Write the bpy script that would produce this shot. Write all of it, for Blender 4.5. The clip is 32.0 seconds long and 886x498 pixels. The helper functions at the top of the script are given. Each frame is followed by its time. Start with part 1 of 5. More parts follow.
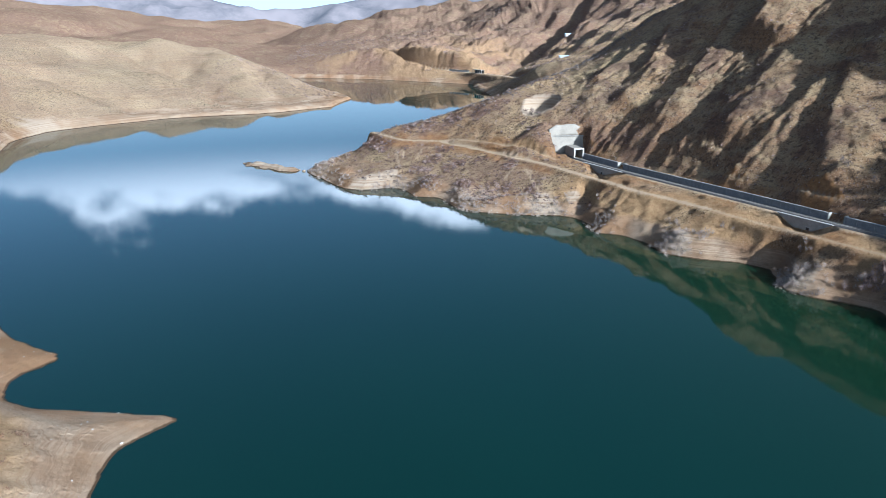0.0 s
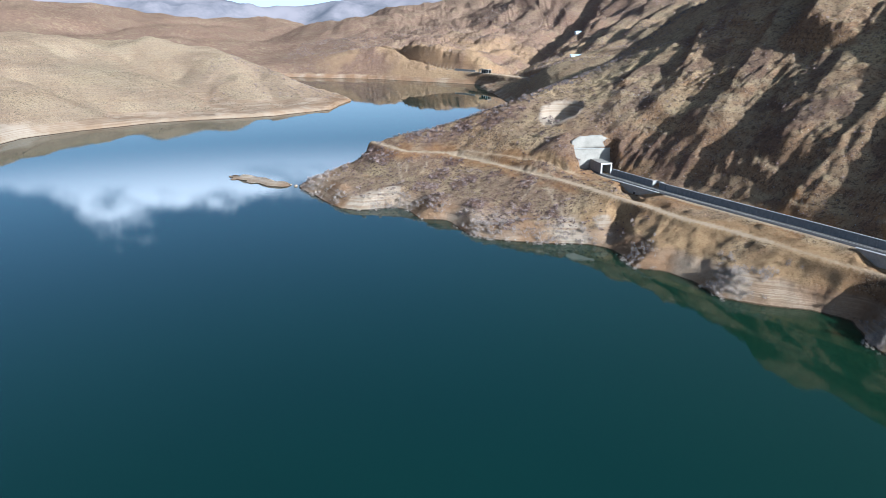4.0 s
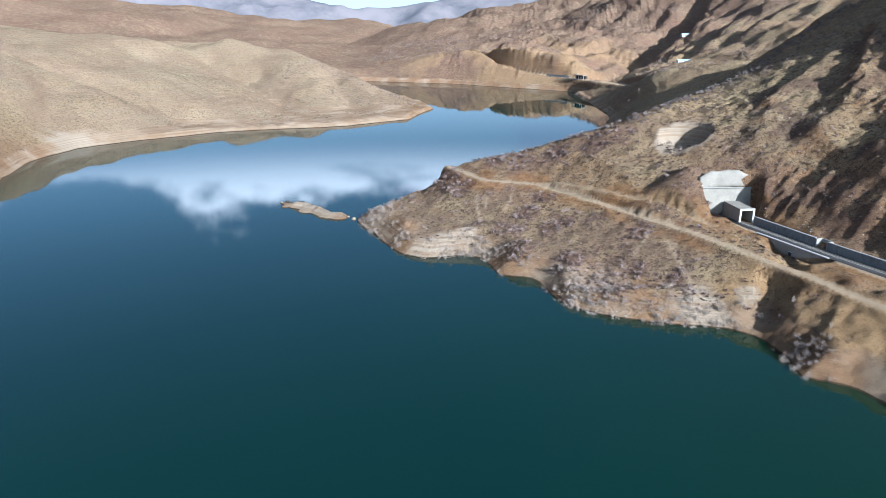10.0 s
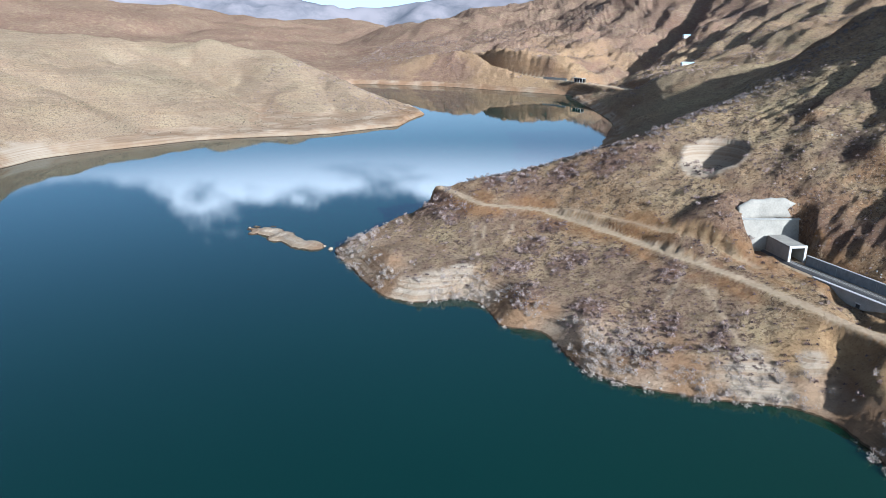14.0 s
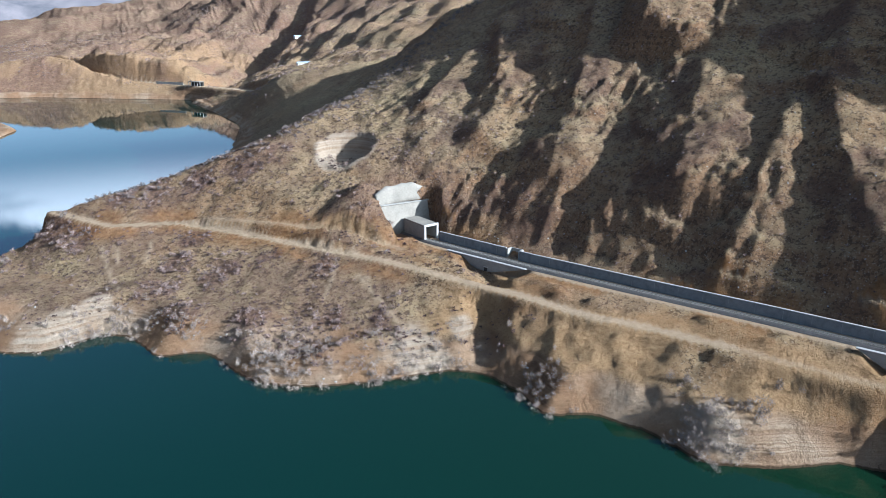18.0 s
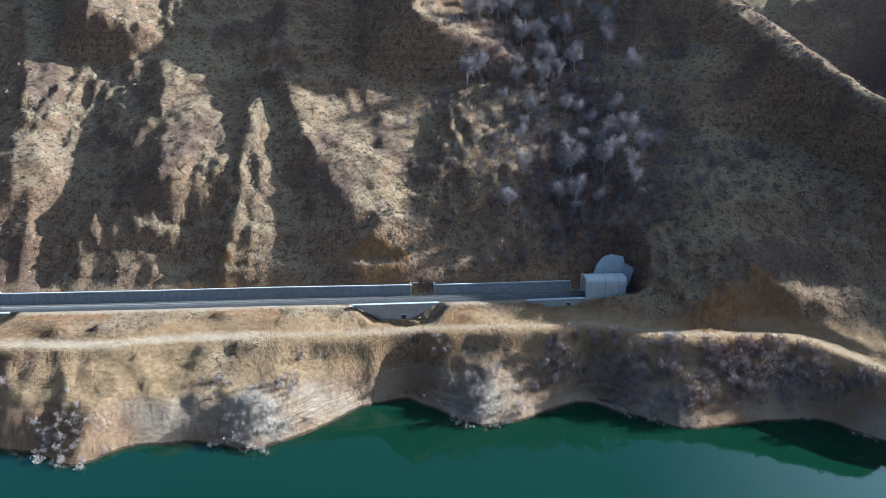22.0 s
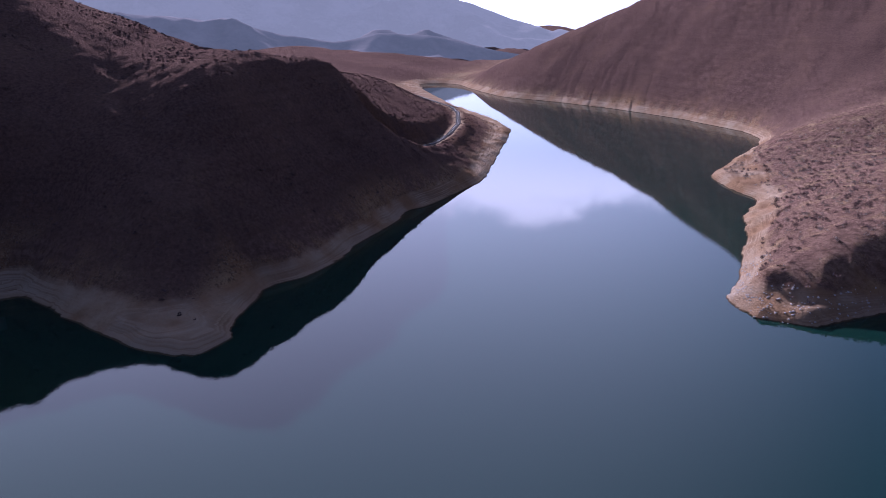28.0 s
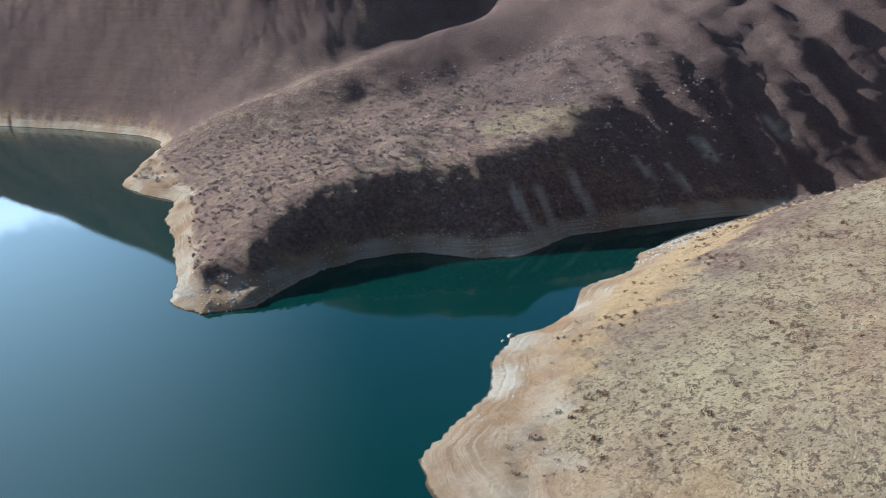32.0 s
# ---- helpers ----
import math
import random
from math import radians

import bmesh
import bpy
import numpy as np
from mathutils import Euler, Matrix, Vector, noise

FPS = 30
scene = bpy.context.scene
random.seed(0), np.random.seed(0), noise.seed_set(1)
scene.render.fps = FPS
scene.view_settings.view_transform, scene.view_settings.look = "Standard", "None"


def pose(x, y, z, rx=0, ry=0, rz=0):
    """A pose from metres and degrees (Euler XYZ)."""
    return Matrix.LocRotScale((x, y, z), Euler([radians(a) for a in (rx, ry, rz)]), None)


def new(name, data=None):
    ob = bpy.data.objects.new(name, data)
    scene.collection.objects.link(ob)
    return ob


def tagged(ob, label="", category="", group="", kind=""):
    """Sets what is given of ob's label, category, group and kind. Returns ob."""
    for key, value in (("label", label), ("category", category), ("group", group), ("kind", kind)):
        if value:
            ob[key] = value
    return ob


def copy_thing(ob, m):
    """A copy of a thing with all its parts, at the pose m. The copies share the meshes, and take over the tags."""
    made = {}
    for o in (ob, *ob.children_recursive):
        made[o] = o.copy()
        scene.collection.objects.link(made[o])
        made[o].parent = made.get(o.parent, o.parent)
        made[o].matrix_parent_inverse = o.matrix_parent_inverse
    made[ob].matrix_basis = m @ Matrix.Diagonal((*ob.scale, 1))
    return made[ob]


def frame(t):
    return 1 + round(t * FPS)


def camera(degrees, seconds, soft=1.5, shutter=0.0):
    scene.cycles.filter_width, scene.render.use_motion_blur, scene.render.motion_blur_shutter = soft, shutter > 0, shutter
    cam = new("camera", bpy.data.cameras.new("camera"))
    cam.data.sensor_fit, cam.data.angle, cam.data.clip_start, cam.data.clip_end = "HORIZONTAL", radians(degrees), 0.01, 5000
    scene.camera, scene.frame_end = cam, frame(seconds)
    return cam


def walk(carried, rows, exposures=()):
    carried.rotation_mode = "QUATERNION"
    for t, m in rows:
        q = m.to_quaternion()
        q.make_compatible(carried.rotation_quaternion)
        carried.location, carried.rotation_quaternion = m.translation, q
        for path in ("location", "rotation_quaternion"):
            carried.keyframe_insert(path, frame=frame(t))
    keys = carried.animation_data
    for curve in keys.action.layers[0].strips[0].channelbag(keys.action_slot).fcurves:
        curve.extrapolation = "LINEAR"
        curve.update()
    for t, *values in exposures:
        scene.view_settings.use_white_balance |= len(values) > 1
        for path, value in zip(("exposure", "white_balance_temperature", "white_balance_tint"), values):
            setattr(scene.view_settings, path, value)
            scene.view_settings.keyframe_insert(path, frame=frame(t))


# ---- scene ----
# Camera: seconds, place, heading (degrees clockwise from +y), pitch, lean.
FLIGHT = [
    (0.0, 0.0, 0.0, 120.0, 0.00, -17.81, -0.00),
    (0.5, -0.4, 8.3, 119.8, -0.05, -17.79, 0.02),
    (1.0, -0.8, 16.6, 119.6, -0.09, -17.78, 0.04),
    (1.5, -1.3, 24.8, 119.7, -0.08, -17.79, 0.04),
    (2.0, -1.9, 33.0, 119.8, -0.13, -17.83, 0.04),
    (2.5, -2.5, 41.4, 120.0, -0.16, -17.87, 0.04),
    (3.0, -3.0, 49.7, 120.2, -0.20, -17.92, 0.03),
    (3.5, -3.5, 57.9, 120.3, -0.22, -17.98, 0.03),
    (5.5, -4.2, 91.2, 119.8, -0.39, -18.03, -0.10),
    (6.0, -4.4, 99.7, 119.8, -0.40, -18.01, -0.11),
    (6.5, -4.6, 108.2, 119.8, -0.41, -17.98, -0.11),
    (7.0, -4.9, 116.7, 119.9, -0.44, -17.95, -0.14),
    (7.5, -5.1, 125.0, 120.0, -0.43, -17.92, -0.17),
    (8.0, -5.3, 133.3, 120.0, -0.49, -17.89, -0.18),
    (8.5, -5.5, 141.6, 120.1, -2.27, -17.88, -0.16),
    (9.0, -5.6, 149.9, 120.1, -4.75, -17.88, -0.12),
    (9.5, -5.7, 158.2, 120.2, -7.22, -17.89, -0.07),
    (10.0, -6.0, 166.5, 120.3, -7.38, -17.89, -0.04),
    (10.5, -6.6, 174.8, 120.3, -7.42, -17.89, -0.02),
    (11.0, -7.3, 183.2, 120.3, -7.47, -17.89, 0.01),
    (11.5, -8.1, 191.6, 120.2, -7.49, -17.89, 0.04),
    (12.0, -8.9, 199.9, 120.1, -7.52, -17.88, 0.06),
    (12.5, -9.8, 208.0, 120.1, -7.57, -17.88, 0.07),
    (13.0, -10.8, 216.0, 120.1, -7.59, -17.87, 0.06),
    (13.5, -11.9, 223.7, 120.2, -7.60, -17.88, 0.03),
    (15.5, -14.6, 236.2, 118.7, 2.75, -17.71, 0.34),
    (16.0, -14.6, 236.2, 118.7, 7.12, -17.70, 0.23),
    (16.5, -14.6, 236.2, 118.8, 11.24, -17.69, 0.13),
    (17.0, -14.6, 236.1, 118.8, 15.83, -17.69, 0.05),
    (17.5, -14.5, 236.2, 118.7, 19.48, -17.70, 0.00),
    (18.0, -14.5, 236.2, 118.7, 22.98, -17.72, -0.04),
    (18.5, -14.5, 236.2, 118.7, 26.67, -17.74, -0.06),
    (19.0, -14.5, 236.3, 118.7, 31.53, -17.75, -0.06),
    (19.5, -14.5, 236.4, 118.7, 36.49, -17.76, -0.05),
    (20.0, -14.5, 236.4, 118.7, 41.72, -17.75, -0.06),
    (20.5, -14.5, 236.3, 118.8, 47.45, -17.75, -0.07),
    (21.0, -14.5, 236.3, 118.9, 53.08, -17.76, -0.08),
    (21.5, -14.5, 236.4, 119.1, 58.15, -17.78, -0.08),
    (22.0, -14.7, 236.5, 119.4, 64.05, -17.80, -0.06),
    (22.5, -14.8, 236.7, 119.6, 69.94, -17.82, -0.05),
    (23.0, -14.9, 236.8, 119.7, 75.81, -17.84, -0.05),
    (23.5, -15.0, 236.8, 119.9, 81.83, -17.83, -0.05),
    (24.0, -15.2, 236.8, 120.0, 88.20, -17.81, -0.03),
    (24.5, -15.4, 236.7, 120.0, 95.94, -17.77, -0.02),
    (26.5, -15.4, 237.0, 120.4, 127.52, -17.67, 0.07),
    (27.0, -15.2, 236.9, 120.3, 136.79, -17.63, 0.04),
    (27.5, -15.0, 236.8, 120.2, 145.90, -17.59, 0.01),
    (28.0, -14.9, 236.8, 120.3, 154.09, -17.54, -0.03),
    (28.5, -14.7, 236.8, 120.4, 162.27, -17.52, -0.06),
    (29.0, -14.6, 236.9, 120.6, 169.47, -17.51, -0.07),
    (29.5, -14.5, 237.0, 120.8, 174.65, -17.50, -0.05),
    (30.0, -14.3, 237.1, 121.1, 179.97, -17.47, -0.04),
    (30.5, -14.2, 237.2, 121.3, 185.33, -17.44, -0.05),
    (31.0, -14.1, 237.2, 121.6, 190.80, -17.42, -0.07),
    (31.5, -14.0, 237.1, 121.8, 195.94, -17.38, -0.08),
    (32.0, -13.9, 237.1, 122.1, 200.44, -17.35, -0.09),
]


def view(t, x, y, z, heading, pitch, lean):
    return t, pose(x, y, z, 90 + pitch, 0, -heading) @ pose(0, 0, 0, 0, 0, lean)


# seconds, stops, kelvin, tint
EXPOSURES = [(0, 1.58, 5120, 6), (16, 1.58, 5120, 6), (20, 1.65, 5150, 5), (22.0, 2.15, 4850, 2), (24.5, 2.7, 4700, -2), (26.5, 2.1, 5050, 7), (27.6, 1.8, 5100, 12),
             (28.0, 1.2, 5250, 42), (28.3, 1.25, 5200, 16), (29.0, 1.35, 5080, 4), (30.0, 1.45, 4950, 1), (32, 1.65, 4800, -1)]
cam = camera(64.65, 32.0, soft=0.85)
walk(cam, [view(*row) for row in FLIGHT], EXPOSURES)

# ---- sky and sun ----
SUN_HEADING, SUN_HEIGHT = 132.2, 22.4
world = bpy.data.worlds.new("sky")
scene.world = world
world.use_nodes = True
wn, wl = world.node_tree.nodes, world.node_tree.links
wn.clear()


def wire(links, a, b):
    links.new(a, b)


sky = wn.new("ShaderNodeTexSky")
sky.sky_type = "NISHITA"
sky.sun_disc = False
sky.sun_elevation = radians(SUN_HEIGHT)
sky.sun_rotation = radians(SUN_HEADING)
sky.altitude, sky.air_density, sky.dust_density, sky.ozone_density = 900, 1.0, 1.1, 1.6
coord = wn.new("ShaderNodeTexCoord")
lift = wn.new("ShaderNodeSeparateXYZ")
wire(wl, coord.outputs["Generated"], lift.inputs[0])


def sky_noise(scale, detail, rough, place):
    """Noise over the sky's directions."""
    mp, node = wn.new("ShaderNodeMapping"), wn.new("ShaderNodeTexNoise")
    mp.inputs["Scale"].default_value, mp.inputs["Location"].default_value = scale, place
    node.inputs["Scale"].default_value, node.inputs["Detail"].default_value, node.inputs["Roughness"].default_value = 1.0, detail, rough
    wire(wl, coord.outputs["Generated"], mp.inputs["Vector"])
    wire(wl, mp.outputs["Vector"], node.inputs["Vector"])
    return node.outputs["Fac"]


def sky_math(op, a, b):
    node = wn.new("ShaderNodeMath")
    node.operation = op
    for value, socket in zip((a, b), node.inputs):
        if isinstance(value, (int, float)):
            socket.default_value = value
        else:
            wire(wl, value, socket)
    return node.outputs[0]


def sky_band(value, a, b, lo=0.0, hi=1.0):
    node = wn.new("ShaderNodeMapRange")
    node.interpolation_type = "SMOOTHSTEP"
    wire(wl, value, node.inputs["Value"])
    for socket, v in zip(node.inputs[1:5], (a, b, lo, hi)):
        socket.default_value = v
    return node.outputs["Result"]


def sky_mix(fac, a, colour):
    node = wn.new("ShaderNodeMixRGB")
    wire(wl, fac, node.inputs["Fac"])
    wire(wl, a, node.inputs["Color1"])
    node.inputs["Color2"].default_value = (*colour, 1)
    return node.outputs["Color"]


# pale haze along the horizon, a bank of cumulus above it with heaped tops
up = lift.outputs[2]
air = sky_mix(sky_band(up, 0.0, 0.20, 0.85, 0.0), sky.outputs["Color"], (8.2, 10.1, 12.2))
heaps = sky_math("ADD", sky_math("MULTIPLY", sky_math("SUBTRACT", sky_noise((4.2, 4.2, 7.0), 6, 0.55, (0.35, 0.15, 0.0)), 0.5), 0.30), 0.253)
bank = sky_math("MULTIPLY", sky_band(sky_math("SUBTRACT", heaps, up), 0.0, 0.035), sky_band(up, 0.15, 0.25))
bank = sky_math("MULTIPLY", bank, sky_band(sky_noise((2.4, 2.4, 14.0), 5, 0.6, (1.3, 4.1, 0.2)), 0.24, 0.42))
# bright hazy air on the sun's side, behind the clouds
toward = wn.new("ShaderNodeVectorMath")
toward.operation = "DOT_PRODUCT"
toward.inputs[1].default_value = (math.sin(radians(SUN_HEADING + 6)) * 0.92, math.cos(radians(SUN_HEADING + 6)) * 0.92, 0.39)
wire(wl, coord.outputs["Generated"], toward.inputs[0])
hazed = sky_mix(sky_band(toward.outputs["Value"], 0.62, 1.0, 0.0, 0.85), air, (18.0, 20, 21.5))
clouded = sky_mix(bank, hazed, (27.0, 27.6, 28.4))
back = wn.new("ShaderNodeBackground")
back.inputs["Strength"].default_value = 0.043
wout = wn.new("ShaderNodeOutputWorld")
wire(wl, clouded, back.inputs["Color"])
wire(wl, back.outputs["Background"], wout.inputs["Surface"])

sun_lamp = bpy.data.lights.new("sun", "SUN")
sun_lamp.energy, sun_lamp.angle, sun_lamp.color = 5.0, radians(0.53), (1.0, 0.94, 0.86)
sun = new("sun", sun_lamp)
sun.matrix_world = pose(0, 0, 400, 90 - SUN_HEIGHT, 0, 180 - SUN_HEADING)


# ---- materials ----
class Mat:
    """A node material with a principled surface, built step by step."""

    def __init__(self, name, rough=0.9, metal=0.0):
        self.m = bpy.data.materials.new(name)
        self.m.use_nodes = True
        self.n, self.l = self.m.node_tree.nodes, self.m.node_tree.links
        self.bsdf = self.n["Principled BSDF"]
        self.bsdf.inputs["Roughness"].default_value = rough
        self.bsdf.inputs["Metallic"].default_value = metal
        self.bsdf.inputs["Specular IOR Level"].default_value = 0.04 if rough > 0.84 else 0.5
        self.bsdf.inputs["IOR"].default_value = 1.02 if rough > 0.84 else 1.5
        self.where = self.n.new("ShaderNodeNewGeometry").outputs["Position"]

    def put(self, value, socket):
        if isinstance(value, (int, float)):
            socket.default_value = value
        elif isinstance(value, tuple):
            socket.default_value = (*value, 1) if len(value) == 3 and socket.type == "RGBA" else value
        else:
            self.l.new(value, socket)

    def noise(self, scale, detail=5, rough=0.55, at=None, stretch=None):
        node = self.n.new("ShaderNodeTexNoise")
        node.inputs["Scale"].default_value = scale
        node.inputs["Detail"].default_value = detail
        node.inputs["Roughness"].default_value = rough
        src = at or self.where
        if stretch:
            mp = self.n.new("ShaderNodeMapping")
            mp.inputs["Scale"].default_value = stretch
            self.l.new(src, mp.inputs["Vector"])
            src = mp.outputs["Vector"]
        self.l.new(src, node.inputs["Vector"])
        return node.outputs["Fac"]

    def ramp(self, fac, a, b, lo=(0, 0, 0), hi=(1, 1, 1)):
        node = self.n.new("ShaderNodeValToRGB")
        node.color_ramp.elements[0].position, node.color_ramp.elements[1].position = a, b
        node.color_ramp.elements[0].color, node.color_ramp.elements[1].color = (*lo, 1), (*hi, 1)
        self.l.new(fac, node.inputs["Fac"])
        return node.outputs["Color"]

    def mix(self, fac, a, b, how="MIX"):
        node = self.n.new("ShaderNodeMixRGB")
        node.blend_type = how
        for value, socket in zip((fac, a, b), node.inputs):
            self.put(value, socket)
        return node.outputs["Color"]

    def math(self, op, a, b=0.0):
        node = self.n.new("ShaderNodeMath")
        node.operation = op
        self.put(a, node.inputs[0]), self.put(b, node.inputs[1])
        return node.outputs[0]

    def band(self, value, a, b, lo=0.0, hi=1.0):
        node = self.n.new("ShaderNodeMapRange")
        node.interpolation_type = "SMOOTHSTEP"
        self.l.new(value, node.inputs["Value"])
        for socket, v in zip(node.inputs[1:5], (a, b, lo, hi)):
            socket.default_value = v
        return node.outputs["Result"]

    def xyz(self, v):
        node = self.n.new("ShaderNodeSeparateXYZ")
        self.l.new(v, node.inputs[0])
        return node.outputs

    def attr(self, name):
        node = self.n.new("ShaderNodeAttribute")
        node.attribute_name = name
        sep = self.n.new("ShaderNodeSeparateColor")
        self.l.new(node.outputs["Color"], sep.inputs[0])
        return sep.outputs

    def random(self):
        return self.n.new("ShaderNodeObjectInfo").outputs["Random"]

    def island(self):
        return self.n.new("ShaderNodeNewGeometry").outputs["Random Per Island"]

    def bump(self, height, strength=0.5, dist=0.3):
        node = self.n.new("ShaderNodeBump")
        node.inputs["Strength"].default_value, node.inputs["Distance"].default_value = strength, dist
        self.l.new(height, node.inputs["Height"])
        self.l.new(node.outputs["Normal"], self.bsdf.inputs["Normal"])

    def colour(self, c):
        self.put(c, self.bsdf.inputs["Base Color"])
        return self


def simple(name, a, b, scale, rough=0.9, metal=0.0, bump=0.3, dist=0.05):
    """Two tones mixed by coarse and fine noise, with relief."""
    m = Mat(name, rough, metal)
    coarse, fine = m.noise(scale), m.noise(scale * 9, 4)
    fac = m.ramp(m.mix(0.45, coarse, fine), 0.35, 0.65)
    m.colour(m.mix(fac, a, b))
    if bump:
        m.bump(fine, bump, dist)
    return m.m


def make_ground():
    m = Mat("hillside", 0.96)
    rock, gravel, scrub = m.attr("soil")[0:3]
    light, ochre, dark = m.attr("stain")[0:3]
    pos = m.xyz(m.where)
    normal = m.n.new("ShaderNodeNewGeometry").outputs["Normal"]
    steep = m.band(m.xyz(normal)[2], 0.90, 0.66)
    big, mid, fine = m.noise(0.012, 4), m.noise(0.07, 6, 0.62), m.noise(0.55, 6, 0.72)
    grit = m.noise(2.2, 4, 0.7)
    dry = m.mix(m.ramp(mid, 0.36, 0.64), (0.39, 0.295, 0.185), (0.27, 0.185, 0.118))
    dry = m.mix(m.ramp(big, 0.42, 0.62), dry, (0.37, 0.30, 0.19))
    earth = m.mix(m.ramp(fine, 0.32, 0.68), (0.19, 0.112, 0.065), (0.36, 0.232, 0.135))
    base = m.mix(m.math("MULTIPLY", steep, 0.85), dry, earth)
    tufts = m.ramp(m.noise(0.40, 5, 0.70), 0.535, 0.57)
    base = m.mix(m.math("MULTIPLY", tufts, 0.8), base, (0.10, 0.074, 0.056))
    specks = m.ramp(m.noise(1.0, 4, 0.7), 0.56, 0.59)
    base = m.mix(m.math("MULTIPLY", specks, 0.75), base, (0.10, 0.073, 0.05))
    pebbles = m.ramp(m.noise(1.3, 3, 0.6), 0.59, 0.63)
    base = m.mix(m.math("MULTIPLY", pebbles, 0.7), base, (0.47, 0.41, 0.33))
    brush = m.mix(m.ramp(m.noise(0.35, 5, 0.65), 0.35, 0.62), (0.23, 0.16, 0.135), (0.115, 0.075, 0.066))
    base = m.mix(m.math("MULTIPLY", scrub, m.ramp(m.noise(0.09, 4), 0.22, 0.5)), base, brush)
    # dark rock patches; on the shaded hillsides the shade is put into the colour
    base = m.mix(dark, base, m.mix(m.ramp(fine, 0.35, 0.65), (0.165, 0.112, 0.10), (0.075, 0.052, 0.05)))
    beds = m.noise(1.0, 4, 0.6, stretch=(0.012, 0.012, 0.30))
    base = m.mix(m.math("MULTIPLY", m.math("MULTIPLY", m.ramp(beds, 0.48, 0.6), steep), 0.5), base, m.mix(0.5, base, (0.08, 0.055, 0.045)))
    red = m.mix(m.ramp(m.noise(0.25, 6, 0.65), 0.3, 0.7), (0.34, 0.19, 0.09), (0.25, 0.15, 0.085))
    streak = m.noise(1.0, 4, 0.6, stretch=(0.5, 0.5, 0.06))
    red = m.mix(m.math("MULTIPLY", m.ramp(streak, 0.45, 0.65), 0.3), red, (0.43, 0.30, 0.16))
    red = m.mix(m.math("MULTIPLY", m.ramp(fine, 0.45, 0.6), 0.5), red, (0.15, 0.085, 0.045))
    base = m.mix(m.math("MULTIPLY", rock, m.ramp(m.noise(0.2, 5, 0.7), 0.3, 0.5, (0.45, 0.45, 0.45))), base, red)
    sandy = m.mix(m.ramp(m.noise(0.3, 6, 0.68), 0.32, 0.68), (0.43, 0.31, 0.185), (0.31, 0.21, 0.12))
    base = m.mix(ochre, base, m.mix(m.math("MULTIPLY", specks, 0.4), sandy, (0.2, 0.13, 0.07)))
    # Bare band left by the falling water level, with fine old shorelines
    wobble = m.math("ADD", pos[2], m.math("MULTIPLY", m.math("SUBTRACT", m.noise(0.05, 4), 0.5), 9.0))
    drawn = m.band(wobble, 10.0, 7.0)
    pale = m.mix(m.ramp(m.noise(0.035, 5), 0.42, 0.66), (0.29, 0.19, 0.12), (0.44, 0.37, 0.295))
    lines = m.noise(1.0, 3, 0.65, stretch=(0.006, 0.006, 1.5))
    pale = m.mix(m.math("MULTIPLY", m.math("MULTIPLY", m.ramp(lines, 0.43, 0.56), m.ramp(m.noise(0.03, 4), 0.42, 0.6)), 0.75), pale, (0.185, 0.12, 0.08))
    pale = m.mix(m.math("MULTIPLY", m.ramp(fine, 0.5, 0.7), 0.35), pale, (0.2, 0.15, 0.11))
    base = m.mix(m.math("MULTIPLY", drawn, 0.85), base, pale)
    chalk = m.mix(m.ramp(lines, 0.40, 0.62), (0.44, 0.39, 0.33), (0.33, 0.26, 0.195))
    chalk = m.mix(m.math("MULTIPLY", m.ramp(fine, 0.45, 0.65), 0.5), chalk, (0.40, 0.36, 0.31))
    base = m.mix(light, base, chalk)
    wet = m.band(m.math("ADD", pos[2], m.math("MULTIPLY", fine, -0.5)), 0.3, 0.0)
    base = m.mix(wet, base, (0.085, 0.06, 0.042))
    road = m.mix(m.ramp(fine, 0.3, 0.7), (0.38, 0.30, 0.215), (0.48, 0.40, 0.305))
    base = m.mix(gravel, base, road)
    base = m.mix(1.0, base, (0.95, 0.865, 0.76), "MULTIPLY")
    m.colour(base)
    m.bump(m.math("ADD", m.math("ADD", m.math("MULTIPLY", fine, 1.0), m.math("MULTIPLY", grit, 0.35)), m.math("MULTIPLY", mid, 2.0)), 1.0, 2.2)
    return m.m


def make_water():
    m = Mat("reservoir water", 0.015)
    # stirred-up water is greener under the east bank
    here = m.xyz(m.where)
    turbid = m.math("MULTIPLY", m.band(m.math("ADD", here[0], m.math("MULTIPLY", here[1], 0.35)), 90, 280), m.math("MULTIPLY", m.band(here[1], 700, 300), m.band(here[1], 60, 170)))
    m.colour(m.mix(turbid, m.mix(m.ramp(m.noise(0.004, 3), 0.35, 0.65), (0.0028, 0.0165, 0.0130), (0.0036, 0.0197, 0.0147)), (0.0045, 0.019, 0.0090)))
    m.bsdf.inputs["IOR"].default_value = 1.333
    m.bump(m.noise(0.35, 4, 0.6, stretch=(1, 1.6, 1)), 0.03, 0.2)
    return m.m


GROUND, WATER = make_ground(), make_water()

# ---- the lake's outline (x, y), bank by bank ----
EAST_BANK = [(97, 1148), (70, 1000), (40, 850), (0, 745), (-62, 688), (-100, 640), (-106, 618), (-118, 590), (-92, 548),
             (-76, 524), (-60, 518), (-40, 527), (-30, 521), (-21, 498), (-3, 494), (9, 463), (27, 452), (52, 446),
             (76, 445), (87, 438), (92, 421), (92, 404), (107, 399), (117, 382), (121, 364), (135, 355), (155, 350),
             (168, 339), (164, 324), (161, 310), (171, 299), (192, 286), (189, 269), (188, 250), (203, 231), (213, 214),
             (207, 198), (201, 177), (203, 157), (221, 148), (264, 139), (296, 125)]
INLET = [(345, 112), (420, 112), (500, 118), (560, 100), (500, 84), (420, 78), (366, 72), (345, 66), (310, 70), (314, 40)]
